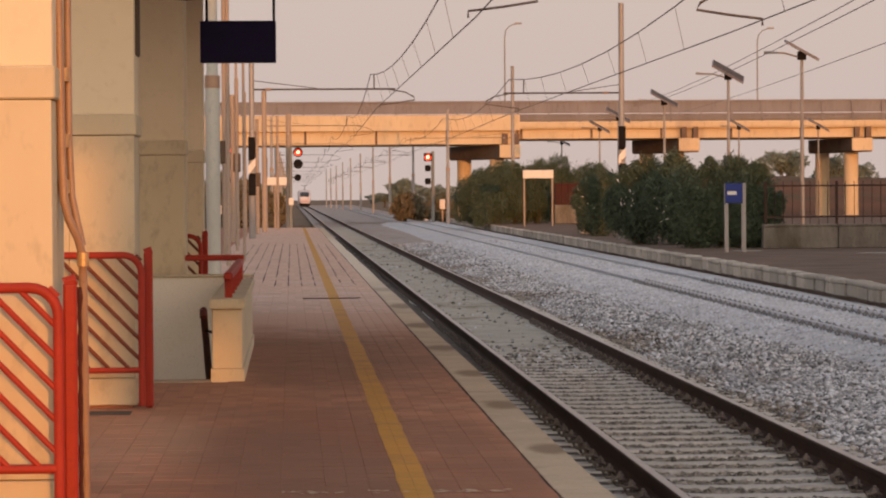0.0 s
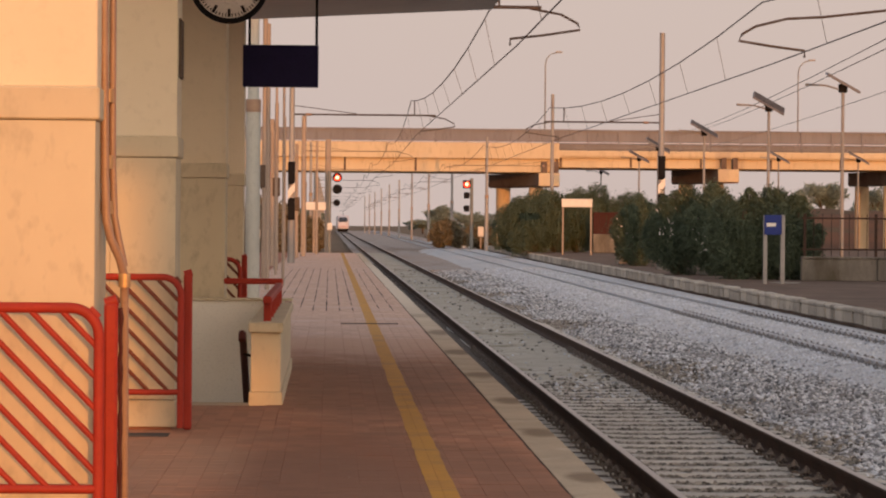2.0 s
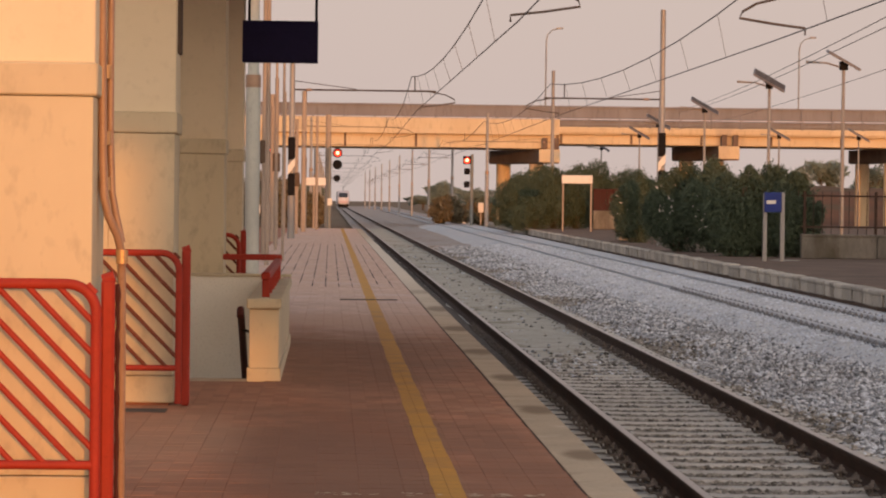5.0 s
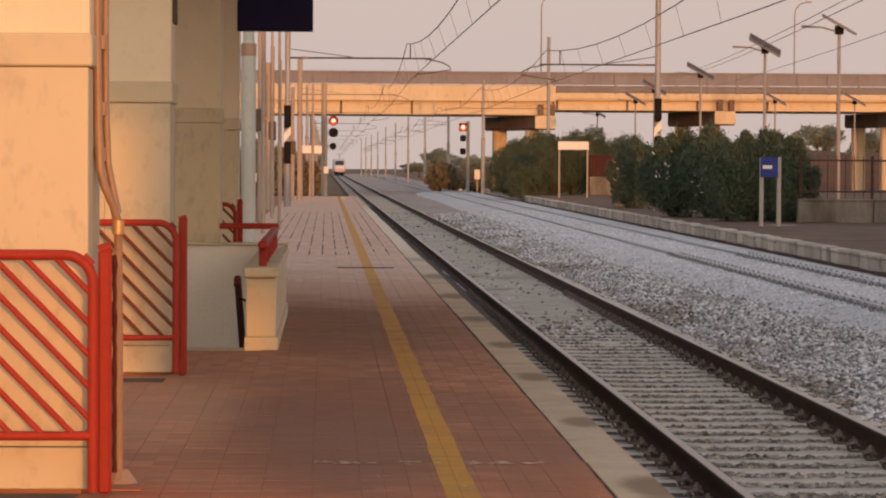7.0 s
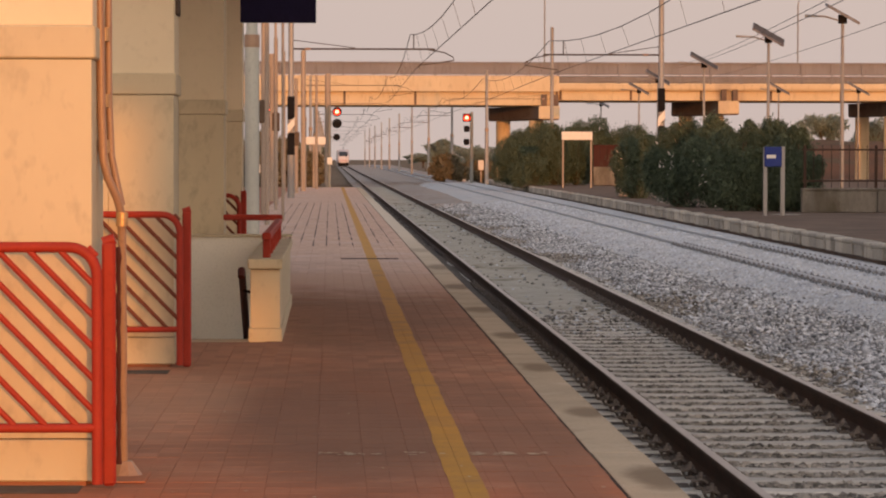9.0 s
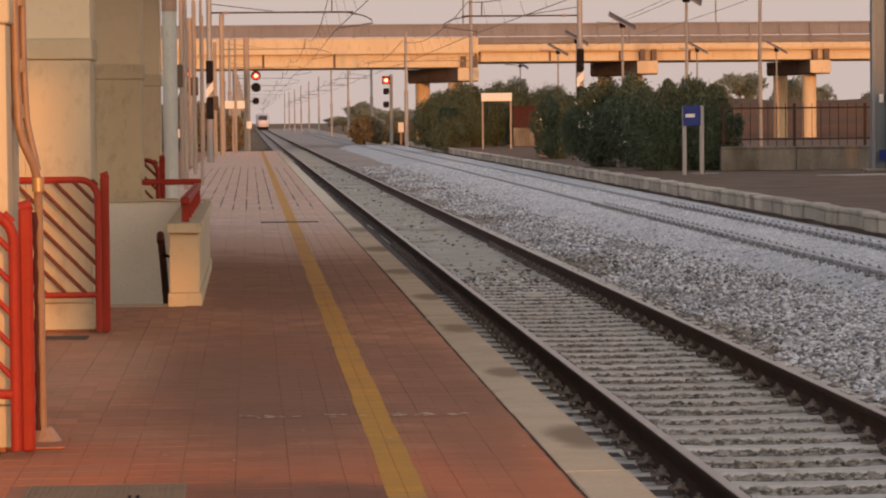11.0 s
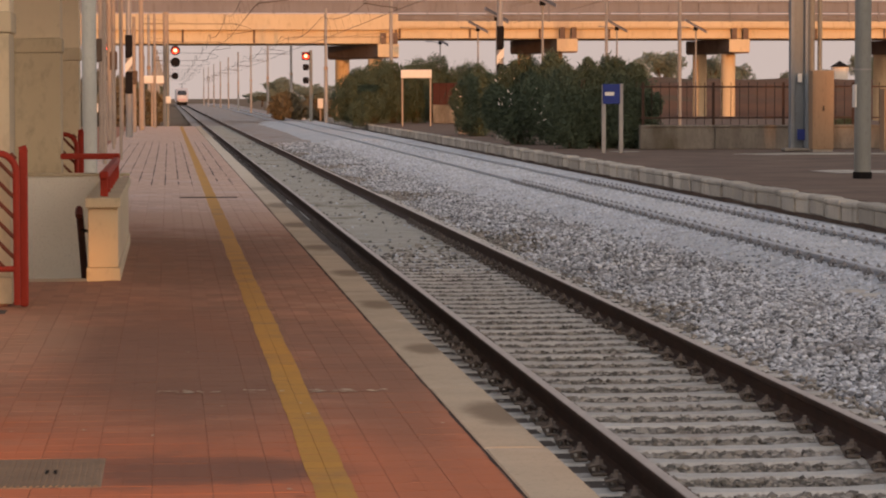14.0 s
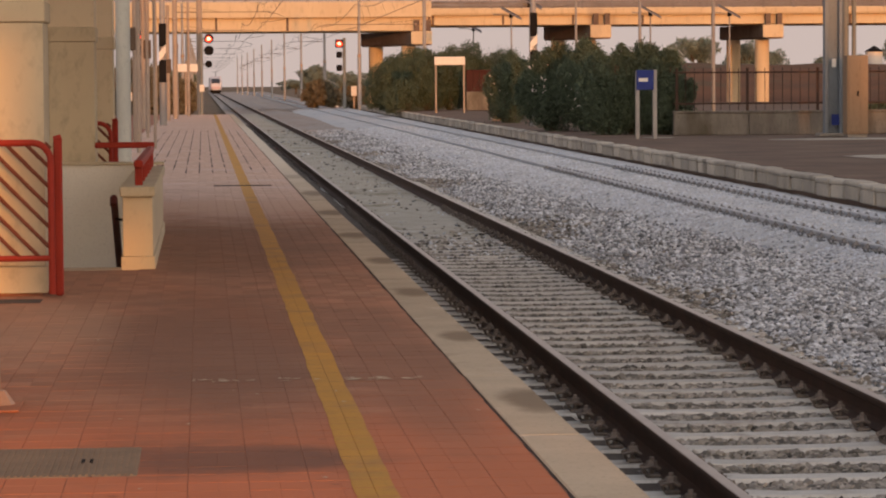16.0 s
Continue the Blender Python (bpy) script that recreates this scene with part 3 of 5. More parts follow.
# ---- gates of red tube in front of the columns ----
def gate(y, x1, w=1.25):
    gt = thing("railing_gate", "red painted tube gate with slanting bars, folded open", "gate", (0, y, 0), "red gates")
    z0, z1, r = 0.26, 1.03, 0.023
    x0 = x1 - w
    arc = [(x1 - 0.12 + 0.12 * math.sin(a), 0, z1 - 0.12 + 0.12 * math.cos(a)) for a in [i * math.pi / 12 for i in range(7)]]
    part("gate_frame", Form().tube([(x0, 0, 0.05), (x0, 0, z1)] + [(x0 + 0.001, 0, z1)] + arc + [(x1, 0, 0.02)], r, 12), REDPAINT, gt, smooth=True)
    part("bottom_rail", Form().tube([(x0, 0, z0), (x1, 0, z0)], 0.020, 10), REDPAINT, gt, smooth=True)
    slope, step = 1.02, 0.132
    for i in range(-8, 12):
        # bars fall towards the free end
        xa = x1 - 0.17 - i * step
        xs, zs, xe, ze = xa, z1, xa + (z1 - z0) / slope, z0
        if xe > x1:
            ze, xe = z1 - (x1 - xa) * slope, x1
        if xs < x0:
            zs, xs = z1 - (x0 - xa) * slope, x0
        if xs >= x1 or xe <= x0 or zs <= z0 + 0.03 or ze >= z1 - 0.03:
            continue
        # bars of the farther gates have their shade painted in
        part("slanting_bar", Form().tube([(xs, 0, zs), (xe, 0, ze)], 0.0135, 8), REDPAINT if y < 15 else SHADEDRED, gt, "" if y < 15 else "red bar darkened for shade", smooth=True)
    post = part("gate_post", Form().box(x1 + 0.012, x1 + 0.070, 0.10, 0.16, 0.0, 1.05, 0.012), REDPAINT, gt)
    part("post_cap", Form().tube([(x1 + 0.016, 0.13, 1.045), (x1 + 0.067, 0.13, 1.062)], 0.025, 10), REDPAINT, post, smooth=True)
    if y < 15:
        part("hinge_chain", Form().tube([(x1 + 0.074 + 0.002 * math.sin(i * 2.3), 0.24, 0.08 + i * 0.045) for i in range(22)], [0.009 + 0.004 * (i % 5 == 0) for i in range(22)], 8), MAROON, gt, "dark red locking bar")
    return gt


for y, x1 in ((12.52, -0.992), (19.72, -1.008)):
    g_ = gate(y, x1)
    k = (y - 0.11) / y
    g_.location, g_.scale = (0, y - 0.11, EYE * (1 - k)), (k, k, k)
gate(29.75, -0.92, 0.55)

# brown conduits on the nearest column
cd = thing("conduit", "two brown painted cable conduits clipped to the column", "conduit", (-0.008, 0, 0))
part("pipe", Form().tube([(-1.010, 12.90, 4.0), (-1.000, 12.90, 2.2), (-0.992, 12.90, 1.58), (-0.985, 12.90, 1.40), (-0.965, 12.90, 1.32), (-0.925, 12.92, 1.23), (-0.908, 12.95, 1.15), (-0.905, 13.0, 0.02)], 0.019, 10), COPPER, cd, smooth=True)
part("pipe", Form().tube([(-0.972, 12.98, 4.0), (-0.968, 12.98, 2.2), (-0.966, 12.98, 1.66), (-0.955, 12.97, 1.42), (-0.935, 12.96, 1.32), (-0.908, 12.96, 1.20)], 0.016, 10), COPPER, cd, smooth=True)
BRASS = mat("dull brass", (0.50, 0.34, 0.18), (0.40, 0.26, 0.13), 0.4, 0.4, scale=8, fine=60, bump=0.05)
for z in (3.3, 2.75, 1.95, 1.66, 1.46, 1.14):
    part("pipe_coupling", Form().cyl((-0.906 if z < 1.3 else -0.985, 12.93, z - 0.03), (-0.906 if z < 1.3 else -0.985, 12.93, z + 0.03), 0.027, 0.027, 12), BRASS, cd, "brass pipe coupling", smooth=True)
part("foot", Form().lathe(-0.90, 13.0, [(0.085, 0.0), (0.07, 0.02), (0.035, 0.07)], 10), COPPER, cd, "mortar foot")
solid("mortar_patch", Form().box(-1.10, -0.80, 12.72, 13.14, 0.001, 0.010, 0.006), PAVER_JOINED, "brown mortar patch round the column foot", "patch")

# ---- underpass stairwell ----
st = thing("stairwell", "underpass stairwell with clad parapet and white end wall", "stairwell", kind="structure")
pw = part("parapet", Form().box(-0.615, -0.385, 22.62, 28.4, 0.10, 0.555, 0.004), SLABSTONE, st)
part("parapet_base", Form().box(-0.63, -0.37, 22.60, 28.4, -0.02, 0.098, 0.005), SLABSTONE, st)
part("parapet_cap", Form().box(-0.635, -0.365, 22.58, 28.4, 0.557, 0.635, 0.008), SLABSTONE, st)
part("inner_wall", Form().box(-0.62, -0.50, 22.65, 28.3, -3.2, -0.02), WHITEWALL, st)
part("end_wall", Form().box(-2.7, -0.45, 28.3, 28.55, -3.2, 0.65), WHITEWALL, st, "white painted end wall")
part("end_wall_cap", Form().box(-2.72, -0.37, 28.27, 28.6, 0.65, 0.672, 0.004), SLABSTONE, st)
part("left_wall", Form().box(-2.745, -2.62, 22.56, 28.3, -3.2, -0.02), WHITEWALL, st)
part("landing", Form().box(-2.62, -0.625, 22.56, 22.9, -0.2, 0.0, 0.006), EDGESTONE, st, "pale stone top step")
for i in range(16):
    part("step", Form().box(-2.62, -0.62, 22.9 + i * 0.30, 23.23 + i * 0.30, -0.35 - i * 0.17, -0.172 - i * 0.17, 0.006), EDGESTONE, st)
hr = part("handrail", Form().tube([(-0.68, 22.46, 0.50), (-0.68, 22.50, 0.55), (-0.68, 22.58, 0.55), (-0.68, 27.8, -1.75)], 0.028, 10), MAROON, st, "dark red-brown handrail", smooth=True)
for i in range(4):
    part("handrail_bracket", Form().tube([(-0.68, 22.9 + i * 1.4, 0.38 - i * 0.6), (-0.60, 22.9 + i * 1.4, 0.36 - i * 0.6)], 0.012, 6), BLACK, hr)
rl = thing("parapet_railing", "low red steel railing on the stairwell parapet", "railing", (0, 0, 0.63))
for i, y in enumerate((22.9, 23.9, 24.9, 25.9, 26.9, 27.9)):
    part("railing_post", Form().box(-0.525, -0.465, y - 0.03, y + 0.03, 0.0, 0.17, 0.008), REDPAINT, rl)
part("top_rail", Form().box(-0.53, -0.46, 22.80, 28.1, 0.14, 0.20, 0.012), REDPAINT, rl)
part("cross_rail", Form().box(-1.03, -0.46, 28.32, 28.38, 0.178, 0.235, 0.012), REDPAINT, rl)

# ---- hanging display, clock, side panel ----
dp = thing("display_board", "dark navy departure display hanging from the canopy", "display", (0, 30, 0))
part("housing", Form().box(-0.915, -0.145, 0, 0.16, 2.79, 3.215, 0.006), NAVY, dp)
part("screen", Form().box(-0.885, -0.175, -0.006, 0.001, 2.82, 3.185), NAVY, dp)
part("hanger", Form().cyl((-0.165, 0.08, 3.20), (-0.165, 0.08, 3.95), 0.014, 0.014, 8), BLACK, dp)
part("hanger", Form().cyl((-0.85, 0.08, 3.20), (-0.85, 0.08, 3.9), 0.014, 0.014, 8), BLACK, dp)

ck = thing("station_clock", "round white station clock with black rim", "clock", (-0.78, 22, 3.18))
part("clock_rim", Form().tube([(0.275 * math.cos(a), 0, 0.275 * math.sin(a)) for a in [i * math.pi / 24 for i in range(49)]], 0.022, 8), BLACK, ck, smooth=True)
part("dial", Form().disc(0, -0.005, 0.09, 0, 0.27, 40), WHITE, ck, "white dial")
for i in range(60):
    a = i * math.pi / 30
    big = i % 5 == 0
    c, s_ = math.cos(a), math.sin(a)
    r0, r1, w = (0.185, 0.245, 0.011) if big else (0.222, 0.245, 0.004)
    q = Form()
    q.add([(r0 * c - w * s_, -0.009, r0 * s_ + w * c), (r1 * c - w * s_, -0.009, r1 * s_ + w * c), (r1 * c + w * s_, -0.009, r1 * s_ - w * c), (r0 * c + w * s_, -0.009, r0 * s_ - w * c),
           (r0 * c - w * s_, -0.004, r0 * s_ + w * c), (r1 * c - w * s_, -0.004, r1 * s_ + w * c), (r1 * c + w * s_, -0.004, r1 * s_ - w * c), (r0 * c + w * s_, -0.004, r0 * s_ - w * c)],
          [(0, 1, 2, 3), (0, 4, 5, 1), (1, 5, 6, 2), (2, 6, 7, 3), (3, 7, 4, 0)])
    part("dial_mark", q, BLACK, ck)
part("clock_hand", Form().box(-0.012, 0.012, -0.014, -0.010, -0.03, 0.15), BLACK, ck)
part("clock_hand", Form().box(-0.03, 0.20, -0.018, -0.015, -0.008, 0.008), BLACK, ck)
part("bracket", Form().box(-0.36, 0.36, 0.02, 0.07, 0.12, 0.16, 0.004), BLACK, ck)
part("hanger", Form().cyl((0, 0.045, 0.27), (0, 0.045, 0.80), 0.02, 0.02, 10), BLACK, ck)

sp = Form().box(-1.09, -1.03, 19.95, 20.3, 2.38, 2.78, 0.006)
solid("side_panel", sp, BARK, "narrow dark panel fixed to the column side", "panel")


# ---- far platform ----
f = Form()
pts = [y for y in range(-32, 60, 4)] + [y for y in range(60, 231, 10)]
for a, b in zip(pts, pts[1:]):
    f.add([(edge2(a) + 0.34, a, P2_Z - 0.004), (46, a, P2_Z - 0.004), (46, b, P2_Z - 0.004), (edge2(b) + 0.34, b, P2_Z - 0.004),
           (edge2(a) + 0.34, a, -0.8), (edge2(b) + 0.34, b, -0.8)], [(0, 1, 2, 3), (0, 3, 5, 4)])
p2 = thing("far_platform", "far station platform of dark patched asphalt", "platform", kind="structure")
part("platform_surface", f, ASPHALT, p2)
km = Form().box(0, 0.345, 0.012, 1.136, -0.085, 0.0, 0.025).box(0.014, 0.33, 0.055, 1.075, -0.31, -0.083, 0.02).mesh("kerb_stone", KERBSTONE)
y = -28.0
while y < 228:
    part("kerb_stone", km, None, p2, at=pose(edge2(y) + 0.012 * math.sin(y * 7.3), y, P2_Z + 0.010 * math.sin(y * 3.9) - 0.004, 0.5 * math.sin(y * 1.7), 0.5 * math.sin(y * 2.9), -0.54 + 0.45 * math.sin(y * 2.2)))
    y += 1.15
# footing colour holds the dark of the recess below the kerb stones
part("footing_wall", Form().add([(edge2(-32) + 0.10, -32, -0.8), (edge2(230) + 0.10, 230, -0.8), (edge2(230) + 0.10, 230, -0.3), (edge2(-32) + 0.10, -32, -0.3),
                                 (edge2(-32) + 0.34, -32, -0.8), (edge2(230) + 0.34, 230, -0.8), (edge2(230) + 0.34, 230, -0.3), (edge2(-32) + 0.34, -32, -0.3)],
                                [(0, 1, 2, 3), (4, 7, 6, 5), (3, 2, 6, 7), (0, 3, 7, 4), (1, 5, 6, 2)]), SHADECONCRETE, p2, "footing darkened for the shade under the kerb")


# ---- overhead line ----
def cantilever(f, x0, x1, z, side, k=1.0):
    """Arms from a mast at x0 to the wires at x1."""
    f.tube([(x0, 0, z + 0.68), (x1 + side * 0.55, 0, z + 0.68)], 0.032 * k, 6)
    f.tube([(x0, 0, z + 1.0), ((x0 + x1) / 2, 0, z + 0.72)], 0.014 * k, 6)
    f.tube([(x1 - side * 0.2, 0, z + 0.66), (x1 - side * 0.2, 0, z + 1.22)], 0.022 * k, 6)
    f.tube([(x1 + side * 0.35, 0, z + 0.66), (x1 + side * 0.9, 0, z + 0.56), (x1 + side * 1.2, 0, z + 0.40), (x1 + side * 1.24, 0, z + 0.29), (x1 + side * 0.6, 0, z + 0.19), (x1, 0, z + 0.12), (x1, 0, z)], 0.022 * k, 6)
    return f


CONTACT = 4.58


def mast(x, y, top, to, band, r=0.115, paint=None):
    """A tubular mast with its arm to the wire at x = to."""
    ms = thing("line_mast", "galvanised tubular overhead line mast" + (" with black and white band" if band else ""), "mast", (x, y, 0), "overhead line masts")
    base = -0.6
    part("tube", Form().lathe(0, 0, [(r * 1.12, base), (r * 1.12, 3.40), (r * 1.05, 3.55), (r * 0.86, 3.62), (r * 0.80, top)], 14), paint or GALV, ms, smooth=True)
    part("collar", Form().lathe(0, 0, [(r * 1.2, 3.36), (r * 1.2, 3.58)], 14), COPPER, ms, smooth=True)
    s = 1 if to > x else -1
    part("arm", cantilever(Form(), 0, to - x, CONTACT, s, 1.0 if y < 150 else 0.6), WIRE, ms, smooth=True)
    for q in (0.5, 0.9):
        part("insulator", Form().lathe(s * (0.45 + q * 0.2), 0, [(0.03, CONTACT + 0.63), (0.07, CONTACT + 0.65), (0.07, CONTACT + 0.71), (0.03, CONTACT + 0.73)], 8), COPPER, ms)
    if band:
        w = r + 0.012
        b0, b1 = band
        part("black_band", Form().box(-w, w, -r * 1.12 - 0.02, -r * 1.12 - 0.008, b1 - 0.39 * (b1 - b0), b1), BLACK, ms, "black warning plate")
        part("black_band", Form().box(-w, w, -r * 1.12 - 0.02, -r * 1.12 - 0.008, b0, b0 + 0.38 * (b1 - b0)), BLACK, ms, "black warning plate")
        q = Form()
        yy, yb = -r * 1.12 - 0.024, -r * 1.12 - 0.006
        poly = [(-w, b0 + 0.35 * (b1 - b0)), (w, b0 + 0.51 * (b1 - b0)), (w, b0 + 0.65 * (b1 - b0)), (-w, b0 + 0.51 * (b1 - b0))]
        q.add([(a, yy, b) for a, b in poly] + [(a, yb, b) for a, b in poly], [(0, 1, 2, 3), (7, 6, 5, 4), (0, 4, 5, 1), (1, 5, 6, 2), (2, 6, 7, 3), (3, 7, 4, 0)])
        part("white_band", q, WHITE, ms, "white slanting plate")
    return ms


SPAN = 52.0
C1, C2 = 3.15, 8.45
PALEMAST = mat("pale grey-green mast paint", (0.46, 0.48, 0.44), (0.39, 0.41, 0.38), 0.7, scale=1.5, fine=30, bump=0.1, streak=0.3)
for i in range(1, 14):
    mast(-1.38, SPAN * i, 7.2, C1, (1.52, 3.58) if i == 2 else None, paint=PALEMAST if i == 1 else None)
mast(12.3, 109, 8.6, C2, (1.77, 4.02), 0.125)
mast(14.35, 190, 9.9, C2, None, 0.135)
for i in range(4, 14):
    mast(11.35 - 0.007 * (SPAN * i - 208), SPAN * i + 5, 7.8, C2, None, 0.125)


def line(name, label, x, x_slope, y_start, n):
    ln = thing(name, label, "overhead wire")
    contact, carrier = Form(), Form()
    cp, mp_ = [], []
    for i in range(n):
        for k in range(8):
            u = k / 8
            y = y_start + (i + u) * SPAN
            stag = 0.12 * (1 if i % 2 else -1) * (1 - 2 * u)
            xx = x + x_slope * y + stag
            cp.append((xx, y, CONTACT))
            mp_.append((xx - 0.2, y, CONTACT + 1.2 - 0.62 * 4 * u * (1 - u)))
            if k in (1, 2, 3, 4, 5, 6, 7) and i < 3:
                part("dropper", Form().cyl(cp[-1], mp_[-1], 0.007, 0.007, 4), WIRE, ln)
    part("contact_wire", contact.tube(cp, 0.013, 5), WIRE, ln)
    part("carrier_wire", carrier.tube(mp_, 0.015, 5), WIRE, ln)


line("overhead_wire", "dark contact and carrier wires over the near track", C1, 0.0, 0.0, 13)
line("overhead_wire", "dark contact and carrier wires over the far track", C2, 0.0, 5.0, 13)

# feeder wires from the upper right to the far masts
fw = thing("feeder_wire", "thin feeder wires strung between far poles", "overhead wire")
for a, b in (((6.0, 6, 4.5), (24.5, 210, 8.0)), ((6.0, 6, 4.3), (24.5, 210, 7.85)), ((9.3, 10, 4.7), (27, 230, 7.2))):
    a, b = Vector(a), Vector(b)
    part("wire", Form().tube([a.lerp(b, u) - Vector((0, 0, 0.5 * 4 * u * (1 - u))) for u in [i / 12 for i in range(13)]], 0.010, 4), WIRE, fw)

# ---- overpass ----
op = thing("overpass", "concrete road overpass on round piers, lit by low sun", "bridge", (0, 230, 0), kind="structure")
SK = 9.0


def beam(x0, x1, z0, z1, label):
    part("girder", Form().box(x0, x1, 0.0, 0.9, z0, z1, 0.04), GIRDER, op, label)
    part("girder", Form().box(x0, x1, SK - 0.9, SK, z0, z1, 0.04), GIRDER, op, label)
    n = max(1, int((x1 - x0) / 5.2))
    for i in range(n + 1):
        x = x0 + 0.15 + (x1 - x0 - 0.3) * i / n
        # dark strip painted for the shadow line at a girder seam
        part("stiffener", Form().box(x - 0.09, x + 0.09, -0.05, 0.01, z0 + 0.03, z1 - 0.05, 0.02), SHADECONCRETE, op)


beam(-60, 17.9, 5.55, 6.72, "deep edge girder")
beam(17.9, 90, 5.95, 6.85, "shallow edge girder")
part("deck", Form().box(-60, 90, -0.35, SK + 0.35, 6.72, 7.30, 0.05), GIRDER, op)
part("fascia", Form().box(-60, 17.9, -0.42, -0.34, 6.62, 7.86, 0.02), GIRDER, op, "lit concrete fascia")
part("fascia", Form().box(17.9, 90, -0.42, -0.34, 6.86, 7.22, 0.02), GIRDER, op, "lit concrete fascia")
bar = part("barrier", Form().box(-60, 90, -0.25, -0.17, 7.95, 8.82), BARRIER, op, "grey steel barrier")
for i in range(62):
    x = -59 + i * 2.4
    part("barrier_post", Form().box(x - 0.08, x + 0.08, -0.36, -0.24, 7.25, 8.80), BARRIER, bar)
for z in (7.45, 7.75, 8.8):
    part("barrier_rail", Form().box(-60, 90, -0.34, -0.25, z, z + 0.14), BARRIER, bar)
part("deck_kerb", Form().box(17.3, 90, -0.2, 0.2, 7.3, 7.75), BARRIER, op)
for px, z1 in ((17.9, 5.5), (32.0, 5.93), (45.7, 5.88), (60.0, 5.88), (-21, 5.5)):
    cap = Form()
    # cross-head seen askew: its end pale as lit, its long side's shade painted dark
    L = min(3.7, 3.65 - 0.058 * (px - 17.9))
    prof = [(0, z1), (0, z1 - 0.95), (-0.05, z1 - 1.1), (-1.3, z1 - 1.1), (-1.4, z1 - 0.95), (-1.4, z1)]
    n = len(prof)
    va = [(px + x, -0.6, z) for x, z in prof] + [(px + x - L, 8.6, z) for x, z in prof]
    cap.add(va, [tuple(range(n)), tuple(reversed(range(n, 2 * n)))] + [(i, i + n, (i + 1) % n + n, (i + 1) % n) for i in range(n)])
    pier = part("crosshead", cap, SHADECONCRETE, op, "crosshead in shade-dark concrete")
    part("crosshead_end", Form().box(px - 1.62, px + 0.02, -0.72, -0.61, z1 - 1.0, z1, 0.02), GIRDER, pier, "sunlit crosshead end in paler concrete")
    for u in (0.26, 0.88):
        part("pier_column", Form().lathe(px - 0.7 - L * u, -0.6 + 9.2 * u, [(0.58, -0.9), (0.58, z1 - 1.1)], 18), GIRDER, op, smooth=True)
    # bearing blocks carry the same painted shade below the deck
    part("bearing_block", Form().box(px - 1.35, px - 0.95, -0.5, 0.0, z1, z1 + 0.9), SHADECONCRETE, op)
    part("bearing_block", Form().box(px - 0.45, px - 0.05, -0.5, 0.0, z1, z1 + 0.9), SHADECONCRETE, op)


def street_lamp(x, h):
    sl = thing("street_lamp", "tall curved steel street lamp on the overpass", "lamp", (x, 233, 7.3), "overpass lamps")
    pts = [(0, 0, 0), (0, 0, h - 1.0), (0.1, 0, h - 0.5), (0.45, 0, h - 0.12), (0.9, 0, h)]
    part("pole", Form().tube(pts, [0.07, 0.055, 0.045, 0.042, 0.04], 8), GALV, sl, smooth=True)
    part("lamp_head", Form().box(0.8, 1.35, -0.12, 0.12, h - 0.03, h + 0.10, 0.03), GALV, sl)


street_lamp(17.0, 7.85)
street_lamp(37.2, 7.4)


# ---- solar lamps behind the far platform ----
def solar_lamp(x, y, top, turn=0, s=1.0, tip=9):
    sl = thing("solar_lamp", "solar street lamp with tilted panel on a thin pole", "lamp", (x, y, 0), "solar lamps")
    sl.rotation_euler = (0, 0, radians(turn))
    part("pole", Form().lathe(0, 0, [(0.08, -0.8), (0.055, top)], 8), GALV, sl, smooth=True)
    pn = part("solar_panel", Form().box(-0.72 * s, 0.72 * s, -0.42 * s, 0.42 * s, -0.02, 0.04, 0.008), PANEL, sl, at=pose(0, 0, top + 0.12, tip, 29, 0))
    part("panel_frame", Form().box(-0.75 * s, 0.75 * s, -0.45 * s, 0.45 * s, -0.045, 0.034, 0.004), BARRIER, pn)
    part("back_sheet", Form().box(-0.70 * s, 0.70 * s, -0.40 * s, 0.40 * s, -0.052, -0.046), BLACK, pn, "dark back sheet")
    part("lamp_arm", Form().tube([(0, 0, top - 0.15), (-0.6, 0, top + 0.02), (-1.3, 0, top + 0.05)], [0.03, 0.03, 0.05], 6), GALV, sl)
    part("battery_box", Form().box(-0.14, 0.14, -0.12, 0.12, top - 0.22, top + 0.08, 0.02), BLACK, sl)


for x, y, s in ((17.5, 100, 0.85), (17.5, 117, 0.95), (19.0, 149, 1.05), (20.0, 179, 1.1), (21.9, 208, 1.1), (31.4, 205, 1.15), (37.2, 206, 1.15), (24.0, 260, 1.1)):
    solar_lamp(x, y, 6.25, 0, s, {100: 8, 117: 21, 149: 16, 179: 14}.get(y, 11))


